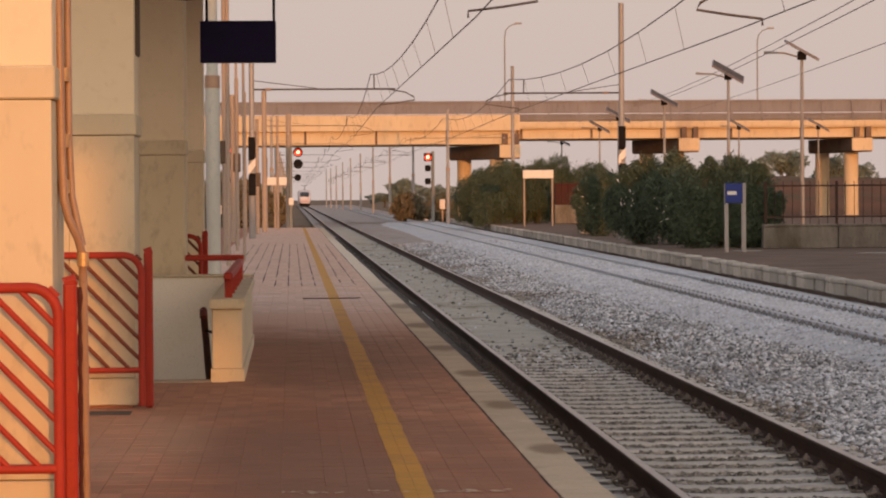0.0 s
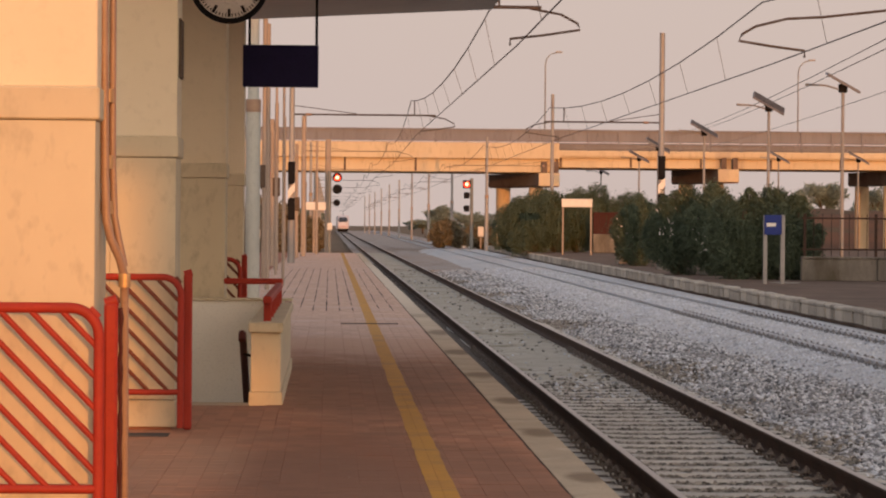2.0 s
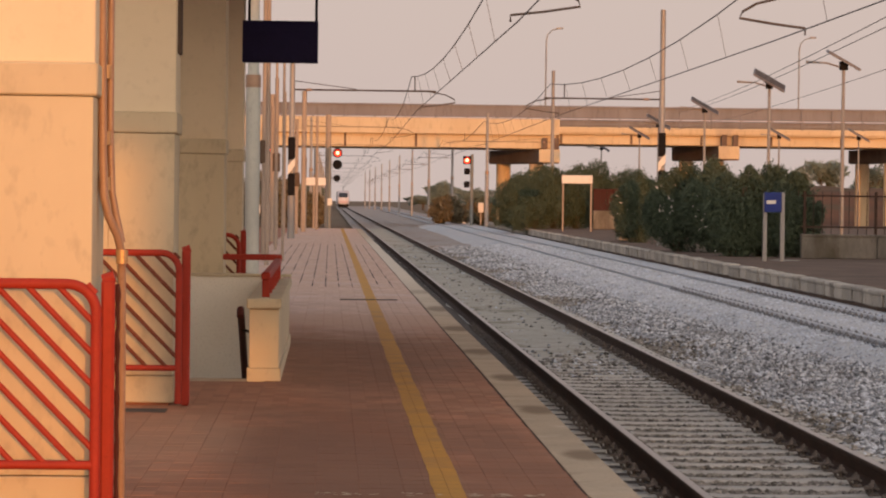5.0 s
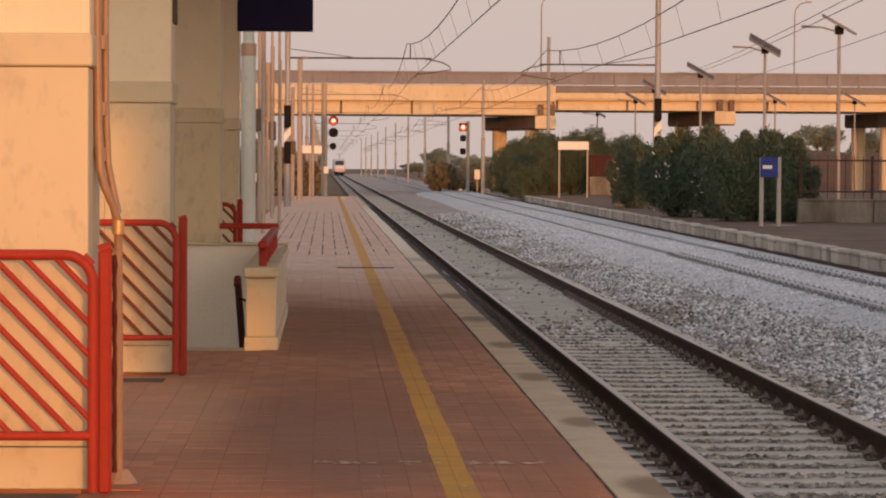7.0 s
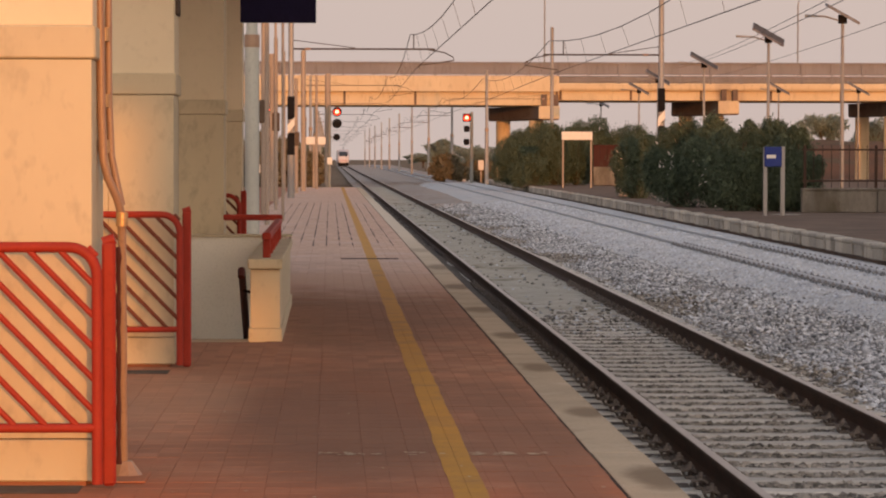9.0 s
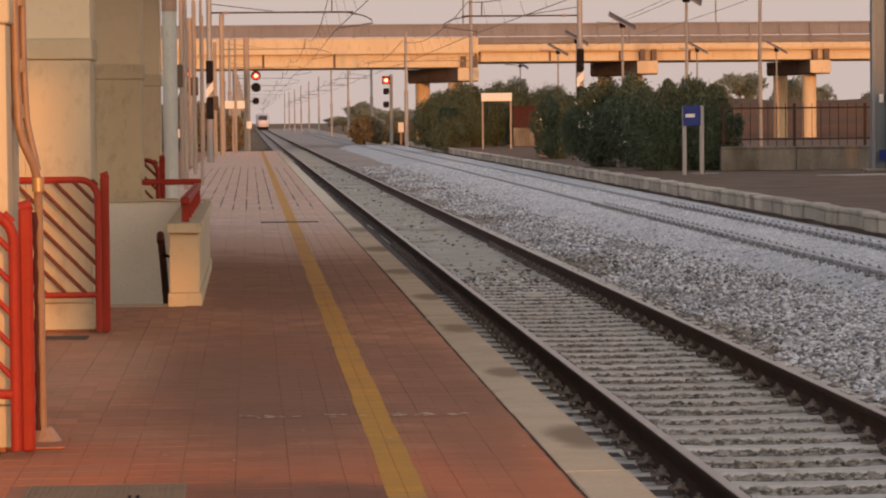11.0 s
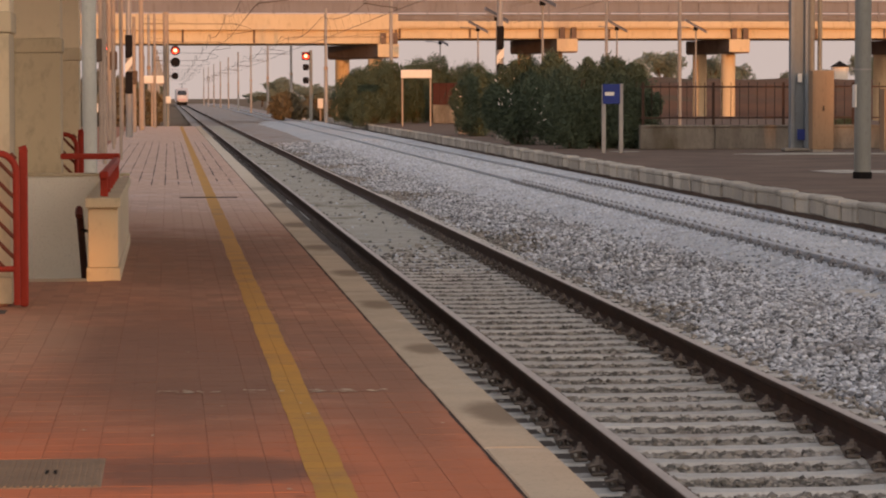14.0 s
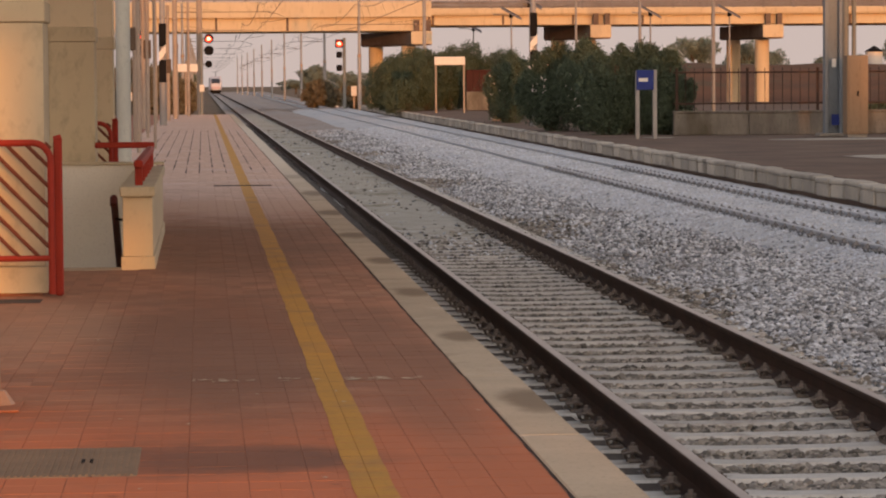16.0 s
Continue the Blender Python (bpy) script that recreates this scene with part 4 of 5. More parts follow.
# ---- signals ----
def signal(x, y, z, square):
    sg = thing("railway_signal", "railway light signal showing red, on a grey post", "signal", (x, y, 0), "light signals")
    px = -0.38 if not square else 0.26
    part("post", Form().cyl((px, 0.12, -0.6), (px, 0.12, z + 0.3), 0.09, 0.08, 10), GREYPAINT, sg, smooth=True)
    heads = [(0, z, True), (0, z - 0.58, False), (-0.02, z - 1.25, False)]
    for i, (hx, hz, lit) in enumerate(heads):
        if square:
            b = part("signal_head", Form().box(-0.2 + 0.06 * (i > 0), 0.2 - 0.06 * (i > 0), 0, 0.16, hz - (0.21 if i < 1 else 0.15), hz + (0.21 if i < 1 else 0.17), 0.03), BLACK, sg)
        else:
            r = 0.235 if i < 2 else 0.17
            b = part("signal_head", Form().disc(hx, 0.0, 0.12, hz, r, 24), BLACK, sg)
        part("hood", Form().tube([(hx + 0.14 * math.cos(a), -0.10, hz + 0.14 * math.sin(a)) for a in [i2 * math.pi / 10 for i2 in range(11)]], 0.025, 5), BLACK, b)
        if lit:
            part("lens", Form().disc(hx, -0.05, 0.0, hz, 0.17, 20), LENS_RED, b, "glowing red lens")
            part("lens_core", Form().disc(hx, -0.07, -0.05, hz, 0.085, 16), LENS_CORE, b, "bright lens centre")
        part("bracket", Form().tube([(hx, 0.12, hz), (px, 0.12, hz)], 0.03, 6), GREYPAINT, sg)
    if not square:
        part("marker_plate", Form().box(px - 0.10, px + 0.14, -0.02, 0.0, z - 2.6, z - 2.25, 0.01), WHITE, sg, "small white plate")
    return sg


signal(0.34, 145, 3.69, False)
far_signal = signal(6.97, 150, 3.48, True)
far_signal.location, far_signal.scale = (6.97 * 1.5, 225, -0.70), (1.5, 1.5, 1.5)
signal(-2.55, 118, 3.4, False)


# ---- boards and signs ----
def board(x0, x1, y, z0, z1, label, legs, mat_=WHITE):
    bd = thing("notice_board", label, "sign", (0, y, 0))
    part("panel", Form().box(x0, x1, 0, 0.10, z0, z1, 0.015), mat_, bd)
    for lx, lz in legs:
        part("leg", Form().box(lx - 0.045, lx + 0.045, 0.01, 0.09, lz, z0 + 0.02, 0.01), CREAMPOST, bd)


board(12.63, 14.30, 160, 2.42, 2.87, "white board raised on two thin posts before the bushes", ((12.70, -0.2), (14.24, -0.2)))
board(-1.30, -0.22, 140, 2.05, 2.42, "cream board raised on two posts at the platform end", ((-1.24, 0), (-0.78, 0)))
sn = thing("station_sign", "blue enamel station name sign on two pale posts", "sign", (12.17, 82.0, P2_Z))
sn.scale = (0.936, 0.936, 0.978)
part("post", Form().box(-0.02, 0.10, 0.05, 0.15, 0.0, 1.98, 0.015), GALV, sn)
part("post", Form().box(0.50, 0.63, 0.05, 0.15, 0.0, 2.0, 0.015), GALV, sn)
part("sign_panel", Form().box(0.0, 0.52, -0.01, 0.05, 1.42, 1.99, 0.01), BLUE, sn)
part("lettering_bar", Form().box(0.06, 0.34, -0.016, -0.009, 1.66, 1.76), WHITE, sn, "pale bar in place of lettering")

# cabinets, poles on the far platform
TOWERPAINT = mat("blue-grey tower paint", (0.20, 0.235, 0.27), (0.16, 0.19, 0.22), 0.6, 0.1, scale=1.5, fine=30, bump=0.15, streak=0.3)
H = thing("steel_tower", "grey steel mast of two channels with ladder rungs", "mast", (18.20, 84, P2_Z))
for x in (-0.22, 0.20):
    part("channel", Form().box(x - 0.05, x + 0.05, -0.14, 0.14, 0.0, 9.0, 0.01), TOWERPAINT, H)
part("web_plate", Form().box(-0.18, 0.16, 0.02, 0.05, 0.0, 9.0), TOWERPAINT, H)
part("foot", Form().box(-0.45, 0.40, -0.3, 0.3, 0.0, 0.10, 0.02), CONCRETE, H)
part("small_plate", Form().box(-0.07, 0.15, -0.16, -0.142, 0.33, 0.64), BLUE, H, "small blue plate")
part("small_plate", Form().box(-0.06, 0.06, -0.16, -0.142, 2.0, 2.25), WHITE, H, "small white plate")
for dx, w in ((0.55, 0.10), (0.80, 0.07)):
    solid("slim_pole", Form().cyl((18.35 + dx, 85.5, P2_Z), (18.35 + dx, 85.5, 9.0), w, w, 10), GREYPAINT, "slim grey pole beside the steel mast", "pole", smooth=True)


def cabinet(x, y, w, h):
    cb = thing("equipment_cabinet", "tall pale metal equipment cabinet on the far platform", "cabinet", (x, y, P2_Z), "equipment cabinets")
    part("body", Form().box(0, w, 0, 0.5, 0.08, h, 0.02), CABINET, cb)
    part("plinth", Form().box(0.03, w - 0.03, 0.03, 0.47, 0.0, 0.09), CONCRETE, cb)
    part("door", Form().box(0.06, w - 0.22, -0.02, 0.002, 0.16, h - 0.1, 0.008), CABINET, cb)
    part("handle", Form().box(w - 0.33, w - 0.29, -0.045, -0.018, h * 0.5, h * 0.5 + 0.16, 0.008), BLACK, cb)


cabinet(18.28, 82.5, 0.62, 2.33)
cabinet(19.86, 80.5, 0.75, 1.80)
rp = thing("round_pole", "thick round grey-green pole with dark foot", "pole", (13.42, 56.1, P2_Z))
part("shaft", Form().lathe(0, 0, [(0.165, 0.10), (0.150, 8.0)], 18), GREYPAINT, rp, smooth=True)
part("foot", Form().lathe(0, 0, [(0.185, 0.0), (0.185, 0.12), (0.17, 0.13)], 18), BLACK, rp, "dark foot ring", smooth=True)
part("arm", Form().tube([(0, 0, 6.1), (-4.0, 0, 5.64), (-4.7, 0, 5.60), (-5.3, 0, 5.45), (-5.56, 0, 5.30), (-5.63, 0, 5.17), (-5.0, 0, 5.07), (-4.36, 0, 4.99), (-4.36, 0, 4.86)], 0.026, 6), WIRE, rp, smooth=True)
part("strap", Form().lathe(0, 0, [(0.172, 2.1), (0.172, 2.13)], 18), GALV, rp, "steel strap")
part("notice", Form().box(-0.178, -0.15, -0.12, 0.12, 1.38, 1.82), WHITE, rp, "small notice plate")

# pale repairs in the asphalt
for x0, x1, y0, y1 in ((13.6, 15.4, 60.0, 62.5), (12.75, 13.6, 83.6, 85.2), (15.6, 21.0, 79.0, 81.5), (11.2, 12.6, 43.0, 45.5)):
    q = Form()
    n = 14
    ring = [((x0 + x1) / 2 + (x1 - x0) / 2 * math.cos(a) * (1 + 0.18 * math.sin(3 * a + x0)), (y0 + y1) / 2 + (y1 - y0) / 2 * math.sin(a) * (1 + 0.2 * math.sin(5 * a))) for a in [i * 2 * math.pi / n for i in range(n)]]
    q.add([(a, b, P2_Z) for a, b in ring] + [(a, b, P2_Z + 0.004) for a, b in ring], [tuple(range(n, 2 * n))] + [(i, (i + 1) % n, (i + 1) % n + n, i + n) for i in range(n)])
    part("repair_patch", q, KERBSTONE, p2, "pale repair patch")

# low wall with railing at the back of the far platform
wl_ = thing("boundary_wall", "low stained concrete wall with rusty iron railing", "wall", (0, 88, P2_Z), kind="structure")
for i in range(7):
    part("wall_panel", Form().box(14.2 + i * 2.3, 16.48 + i * 2.3, 0, 0.25, 0, 0.66, 0.015), MOSSWALL, wl_)
    part("coping", Form().box(14.19 + i * 2.3, 16.49 + i * 2.3, -0.04, 0.29, 0.662, 0.73, 0.015), MOSSWALL, wl_)
for i in range(60):
    x = 14.3 + i * 0.27
    big = i % 8 == 0
    part("railing_bar" if not big else "railing_post", Form().box(x - (0.04 if big else 0.006), x + (0.04 if big else 0.006), 0.09, 0.15, 0.70, 2.02), RUST, wl_)
for z in (0.92, 1.86):
    part("railing_rail", Form().box(14.2, 30.2, 0.10, 0.14, z, z + 0.05), RUST, wl_)

# red sheet fence on a low wall between the bushes
ct = thing("sheet_fence", "dark red sheet metal fence on a low concrete wall", "fence", (15.7, 175, P2_Z), kind="structure")
part("wall_base", Form().box(0, 5.2, 0, 0.3, 0.0, 1.12, 0.03), MOSSWALL, ct, "stained concrete wall")
for i in range(13):
    part("sheet", Form().box(0.02 + i * 0.4, 0.41 + i * 0.4, 0.10 + 0.03 * (i % 2), 0.16 + 0.03 * (i % 2), 1.12, 2.42, 0.012), BRICKRED, ct)
part("fence_rail", Form().box(0, 5.2, 0.06, 0.10, 2.30, 2.38, 0.01), BRICKRED, ct)
solid("concrete_block", Form().box(12.3, 13.3, 125, 125.5, P2_Z, P2_Z + 1.0, 0.03), CONCRETE, "pale concrete block beside the bushes", "block")

# things beside the line past the platforms
mb = thing("meter_box", "white meter box on a short post", "box", (13.1, 255, -0.7))
part("post", Form().box(-0.07, 0.07, 0.06, 0.18, 0, 1.3, 0.01), CREAMPOST, mb)
part("case", Form().box(-0.24, 0.24, -0.08, 0.2, 1.1, 1.95, 0.03), WHITE, mb, "white case")
lump = random.Random(8)
for i in range(9):
    q = Form()
    r_ = lump.uniform(0.16, 0.32)
    q.lathe(0, 0, [(r_ * 0.9, -0.1), (r_, r_ * 0.4), (r_ * 0.6, r_ * 0.95), (r_ * 0.12, r_ * 1.15)], 7)
    ob = solid("white_stone", q, WHITE if i % 2 else CONCRETE, "rough whitish stone lying at the end of the far platform", "stone", group="white stones")
    ob.location, ob.rotation_euler, ob.scale = (11.5 + 0.11 * i + lump.uniform(-0.2, 0.2), 296 - i * 6.0, -0.68), (0, 0, i * 1.3), (1.25, 0.8, 1.0)

# pipes and posts by the platform end
for x, y, r, h, m_ in ((-1.33, 62, 0.045, 5.6, CREAMPOST), (-1.62, 72, 0.06, 7.0, CREAMPOST), (-1.06, 66, 0.03, 5.3, CREAMPOST), (-1.48, 80, 0.035, 5.2, CREAMPOST), (-1.72, 110, 0.05, 5.4, CREAMPOST), (-0.62, 134, 0.06, 5.2, CREAMPOST), (-1.62, 88, 0.06, 5.0, CREAMPOST), (-1.36, 118, 0.07, 4.6, CREAMPOST), (-1.95, 104, 0.07, 5.0, CREAMPOST), (-0.12, 146, 0.14, 5.6, CREAMPOST), (-1.15, 126, 0.10, 6.0, CREAMPOST), (-2.6, 130, 0.12, 6.0, CREAMPOST), (-1.9, 96, 0.07, 4.4, CREAMPOST)):
    po = thing("post", "slim weathered steel post at the platform end", "post", (x, y, 0), "slim posts")
    part("shaft", Form().lathe(0, 0, [(r * 1.15, -0.6), (r, h)], 10), m_, po, smooth=True)
    if y in (72, 118, 88):
        part("box", Form().box(-r * 1.9, r * 1.9, -r * 1.6, r * 1.6, 2.2 + 0.3 * math.sin(y), 2.75 + 0.3 * math.sin(y), 0.02), BARK, po)


# ---- plants ----
def crown_mesh(name, lumps, n, size, material, seed, stretch=1.0):
    """Leaves scattered through the outer shell of uneven lumps."""
    r = np.random.default_rng(seed)
    w = np.array([l[3] * l[4] * l[5] for l in lumps]) ** (2 / 3)
    pick = r.choice(len(lumps), n, p=w / w.sum())
    L = np.array(lumps)[pick]
    d = r.normal(size=(n, 3))
    d /= np.linalg.norm(d, axis=1, keepdims=True)
    rad = 0.62 + 0.42 * r.random(n) ** 0.7 + np.where(r.random(n) < 0.14, 0.32 * r.random(n), 0)
    bumps = 1 + 0.16 * np.sin(5 * d[:, 0] + 3 * L[:, 0]) * np.sin(6 * d[:, 2] + 2 * L[:, 1])
    c = L[:, :3] + d * L[:, 3:6] * (rad * bumps)[:, None]
    a = r.normal(size=(n, 3)) + d * 0.8 + np.array([0, 0, 0.5])
    a /= np.linalg.norm(a, axis=1, keepdims=True)
    b = np.cross(a, r.normal(size=(n, 3)))
    b /= np.linalg.norm(b, axis=1, keepdims=True)
    s = size * (0.6 + 0.8 * r.random(n))[:, None]
    fold = np.cross(a, b) * s * 0.12
    v = np.stack([c - a * s * stretch, c - b * s * 0.28 + fold, c + a * s * stretch, c + b * s * 0.28 + fold], 1).reshape(-1, 3)
    k = np.arange(n)[:, None] * 4
    return raw_mesh(name, v, np.concatenate([k + [0, 1, 2], k + [0, 2, 3]], 0), material)


def bush(x, y, w, d, h, seed, flowers=0, z=P2_Z, leaf=LEAF, label="", leaves=42000, size=0.066):
    r = random.Random(seed)
    bu = thing("shrub" if label else "oleander_bush", label or "dense dark green oleander bush" + (" with white blossoms" if flowers else " on the far platform"), "bush", (x, y, z), "shrubs by the line" if label else "oleander bushes")
    lumps = []
    for i in range(20):
        a, q = r.uniform(0, 6.28), r.uniform(0.1, 0.78)
        hz = r.uniform(0.22, 0.30 + 0.52 * math.sqrt(1 - q * q))
        k = r.uniform(0.22, 0.40)
        lumps.append((math.cos(a) * q * w, math.sin(a) * q * d, h * hz, k * w * 1.05, k * d, k * h * 0.62))
    lumps.append((0, 0, h * 0.40, w * 0.80, d * 0.75, h * 0.42))
    part("crown", crown_mesh("crown", lumps, leaves, size, leaf, seed), None, bu)
    st_ = Form()
    for i in range(7):
        a = i * 0.9 + r.random()
        st_.tube([(0.1 * math.cos(a), 0.1 * math.sin(a), 0), (0.3 * w * math.cos(a), 0.3 * d * math.sin(a), h * 0.45), (0.45 * w * math.cos(a), 0.45 * d * math.sin(a), h * 0.75)], [0.05, 0.035, 0.012], 5)
    part("stem_cluster", st_, BARK, bu)
    if flowers:
        lm = [lumps[i] for i in range(6)]
        part("blossom_cluster", crown_mesh("blossom_cluster", [(l[0], l[1] - 0.25 * d, l[2] - 0.1, l[3] * 0.9, l[4] * 1.0, l[5] * 0.9) for l in lm], int(flowers * 1.6), 0.075, BLOSSOM, seed + 9), None, bu, "white blossoms")


# cluster by the sign, then the farther one
bush(12.35, 119, 1.10, 1.4, 2.8, 1, 40)
bush(11.65, 98, 1.15, 1.3, 3.0, 2, 120)
bush(12.7, 96.5, 1.15, 1.3, 3.1, 3, 50)
bush(12.35, 89.8, 0.98, 1.0, 2.85, 12)
bush(13.3, 90.2, 1.1, 1.1, 2.95, 4)
bush(14.15, 89.6, 0.98, 1.0, 2.75, 10)
bush(10.9, 171, 1.6, 2.2, 3.2, 5)
bush(12.2, 175, 1.7, 2.2, 3.7, 6)
bush(13.5, 177, 1.7, 2.2, 4.0, 7)
bush(14.9, 178, 1.5, 2.2, 4.1, 8)
bush(16.9, 191, 1.9, 2.2, 4.4, 11)
bush(19.6, 193, 1.9, 2.2, 4.2, 13)
bush(23.0, 100, 1.1, 1.2, 1.3, 9, 0, -0.5)


def tree_meshes(seed, h, w):
    r = random.Random(seed)
    lumps = []
    for i in range(16):
        a, q = r.uniform(0, 6.28), r.uniform(0.05, 0.75)
        lumps.append((math.cos(a) * q * w, math.sin(a) * q * w, h * r.uniform(0.42, 0.92), w * r.uniform(0.18, 0.40), w * r.uniform(0.18, 0.40), h * r.uniform(0.07, 0.14)))
    crown = crown_mesh("crown", lumps, 4200, 0.23, LEAF_HAZED, seed)
    tr = Form().tube([(0, 0, -0.8), (0.1, 0, h * 0.4), (0.2, 0.1, h * 0.8)], [0.28, 0.2, 0.07], 7)
    for l in lumps[:7]:
        tr.tube([(0.1, 0, h * 0.38), (l[0] * 0.5, l[1] * 0.5, l[2] * 0.8), (l[0], l[1], l[2])], [0.12, 0.07, 0.03], 5)
    return crown, tr.mesh("trunk", BARK)


kinds = [tree_meshes(100 + i, 8.0, 2.9) for i in range(4)]


def tree(x, y, s, k, z=-0.8, wide=1.0):
    tr = thing("tree", "hazy grey-green tree beyond the overpass", "tree", (x, y, z), "far trees")
    part("trunk", kinds[k][1], None, tr)
    part("crown", kinds[k][0], None, tr)
    tr.rotation_euler, tr.scale = (0, 0, radians(47 * k + x * 13)), (s * wide, s * wide, s)


rr = random.Random(5)
for x, y, s in ((46, 330, 0.95), (52, 325, 1.15), (56, 330, 1.35), (61, 328, 1.2), (66, 335, 1.0), (80, 330, 1.3), (84, 326, 1.45), (88, 331, 1.4), (73, 340, 1.0), (40, 345, 0.85), (35, 350, 0.8), (93, 330, 1.35), (99, 330, 1.2), (106, 335, 1.1)):
    tree(x, y, s * 0.72, rr.randrange(4))
for i in range(26):
    tree(44 + i * 2.7 + rr.uniform(-1.2, 1.2), 342 + rr.uniform(-12, 20), rr.uniform(0.42, 0.72), rr.randrange(4), wide=1.35)
for i in range(16):
    tree(15 + i * 2.2 + rr.uniform(-1, 1), 420 + rr.uniform(-30, 30), rr.uniform(0.45, 0.7), rr.randrange(4), wide=1.5)
for i in range(12):
    tree(-40 + i * 3.4, 460 + rr.uniform(-20, 20), rr.uniform(0.5, 0.9), rr.randrange(4), wide=1.6)

for i in range(22):
    x = -20 + i * 2.9 + rr.uniform(-1, 1)
    if not -4.5 < x < 15:
        tree(x, 640 + rr.uniform(-60, 90), rr.uniform(0.26, 0.5), rr.randrange(4), wide=2.2)
for x, y, w, h, sd in ((10.2, 255, 1.9, 2.4, 21), (13.2, 268, 2.2, 1.9, 22), (15.4, 262, 2.0, 1.8, 23), (-2.6, 178, 1.6, 3.2, 24), (-4.4, 186, 2.4, 4.0, 25), (-1.4, 205, 1.2, 2.6, 26)):
    bush(x, y, w, w, h, sd, 0, -0.7, LEAF_DRY, "olive-brown shrub beside the line beyond the platforms", 5000, 0.26)

# dry bank beyond the fence
vv, ff = [], []
NX, NY = 60, 16
for j in range(NY):
    for i in range(NX):
        x, y = 16 + i * 1.9, 128 + j * 12.0
        rise = 3.9 * min(1, max(0, (y - 238) / 50)) * min(1, max(0, (x - 20) / 14))
        vv.append((x, y, -0.78 + rise + 0.35 * noise.noise((x * 0.15, y * 0.1, 0)) * (rise > 0)))
for j in range(NY - 1):
    for i in range(NX - 1):
        a = j * NX + i
        ff.append((a, a + 1, a + NX + 1, a + NX))
tagged(new("dry_bank", raw_mesh("dry_bank", np.array(vv), np.array(ff), DRYGRASS, False)), "brown dry grass bank beyond the railing", "bank", kind="structure")

# water tank tower
tk = thing("water_tank", "small white water tank with dark conical cap", "tank", (69.3, 300, 0))
part("tank_body", Form().lathe(0, 0, [(0.55, -0.5), (0.60, 1.8), (0.85, 2.2), (0.92, 4.4)], 16), WHITE, tk, smooth=True)
part("tank_cap", Form().lathe(0, 0, [(1.05, 4.4), (0.1, 5.0)], 16), BLACK, tk, "dark cap")

# ---- far train ----
tn = thing("train", "distant passenger train with pale pink nose on the near track", "train", (3.1, 690, RAIL_Z))
def nose(secs, n=20):
    """A rounded hull through sections along y: y, half width, low and high z."""
    f = Form()
    for y, w, z0, z1 in secs:
        for j in range(n):
            a = 2 * math.pi * j / n
            c, d = math.cos(a), math.sin(a)
            f.v.append((w * math.copysign(abs(c) ** 0.55, c), y, (z0 + z1) / 2 + (z1 - z0) / 2 * math.copysign(abs(d) ** 0.6, d)))
    for i in range(len(secs) - 1):
        for j in range(n):
            a, b = i * n + j, i * n + (j + 1) % n
            f.f.append((a, b, b + n, a + n))
    f.f += [tuple(range(n)), tuple(reversed(range(len(f.v) - n, len(f.v))))]
    return f


part("locomotive", nose([(0, 0.95, 0.75, 1.7), (0.25, 1.25, 0.6, 2.2), (1.2, 1.4, 0.5, 3.1), (2.6, 1.46, 0.45, 3.75), (18, 1.46, 0.45, 3.85)]), TRAINWHITE, tn, "pale rounded nose", smooth=True)
part("skirt", Form().box(-1.2, 1.2, 0.35, 18, 0.05, 0.72, 0.1), BLACK, tn)
part("nose_band", nose([(-0.05, 0.8, 0.98, 1.42), (0.1, 1.16, 0.95, 1.5), (0.4, 1.31, 0.95, 1.5)]), NOSEPINK, tn, "pale pink nose band", smooth=True)
part("windscreen", nose([(0.30, 0.85, 2.05, 2.35), (0.9, 1.1, 2.0, 2.95), (1.7, 1.12, 2.3, 3.36)]), TRAINGLASS, tn, smooth=True)
part("pantograph", Form().tube([(0, 6, 3.8), (0.0, 5.0, 4.3), (0.0, 6.2, 4.9)], 0.06, 6).box(-0.8, 0.8, 6.1, 6.3, 4.88, 4.96), BLACK, tn)
part("coach", Form().box(-1.42, 1.42, 18.6, 120, 0.5, 3.85, 0.2), TRAINWHITE, tn)

# ---- loose ballast stones ----
ICO = np.array([(0, 0.53, 0.85), (0, -0.53, 0.85), (0, 0.53, -0.85), (0, -0.53, -0.85), (0.85, 0, 0.53), (-0.85, 0, 0.53), (0.85, 0, -0.53), (-0.85, 0, -0.53), (0.53, 0.85, 0), (-0.53, 0.85, 0), (0.53, -0.85, 0), (-0.53, -0.85, 0)])
ICO_F = np.array([(0, 1, 4), (0, 5, 1), (0, 8, 9), (0, 4, 8), (0, 9, 5), (1, 11, 10), (1, 10, 4), (1, 5, 11), (2, 8, 6), (2, 9, 8), (2, 6, 3), (2, 3, 7), (2, 7, 9), (3, 6, 10), (3, 10, 11), (3, 11, 7), (4, 6, 8), (4, 10, 6), (5, 9, 7), (5, 7, 11)])
OCT = np.array([(1, 0, 0), (-1, 0, 0), (0, 1, 0), (0, -1, 0), (0, 0, 1), (0, 0, -1)], dtype=float)
OCT_F = np.array([(0, 2, 4), (2, 1, 4), (1, 3, 4), (3, 0, 4), (2, 0, 5), (1, 2, 5), (3, 1, 5), (0, 3, 5)])


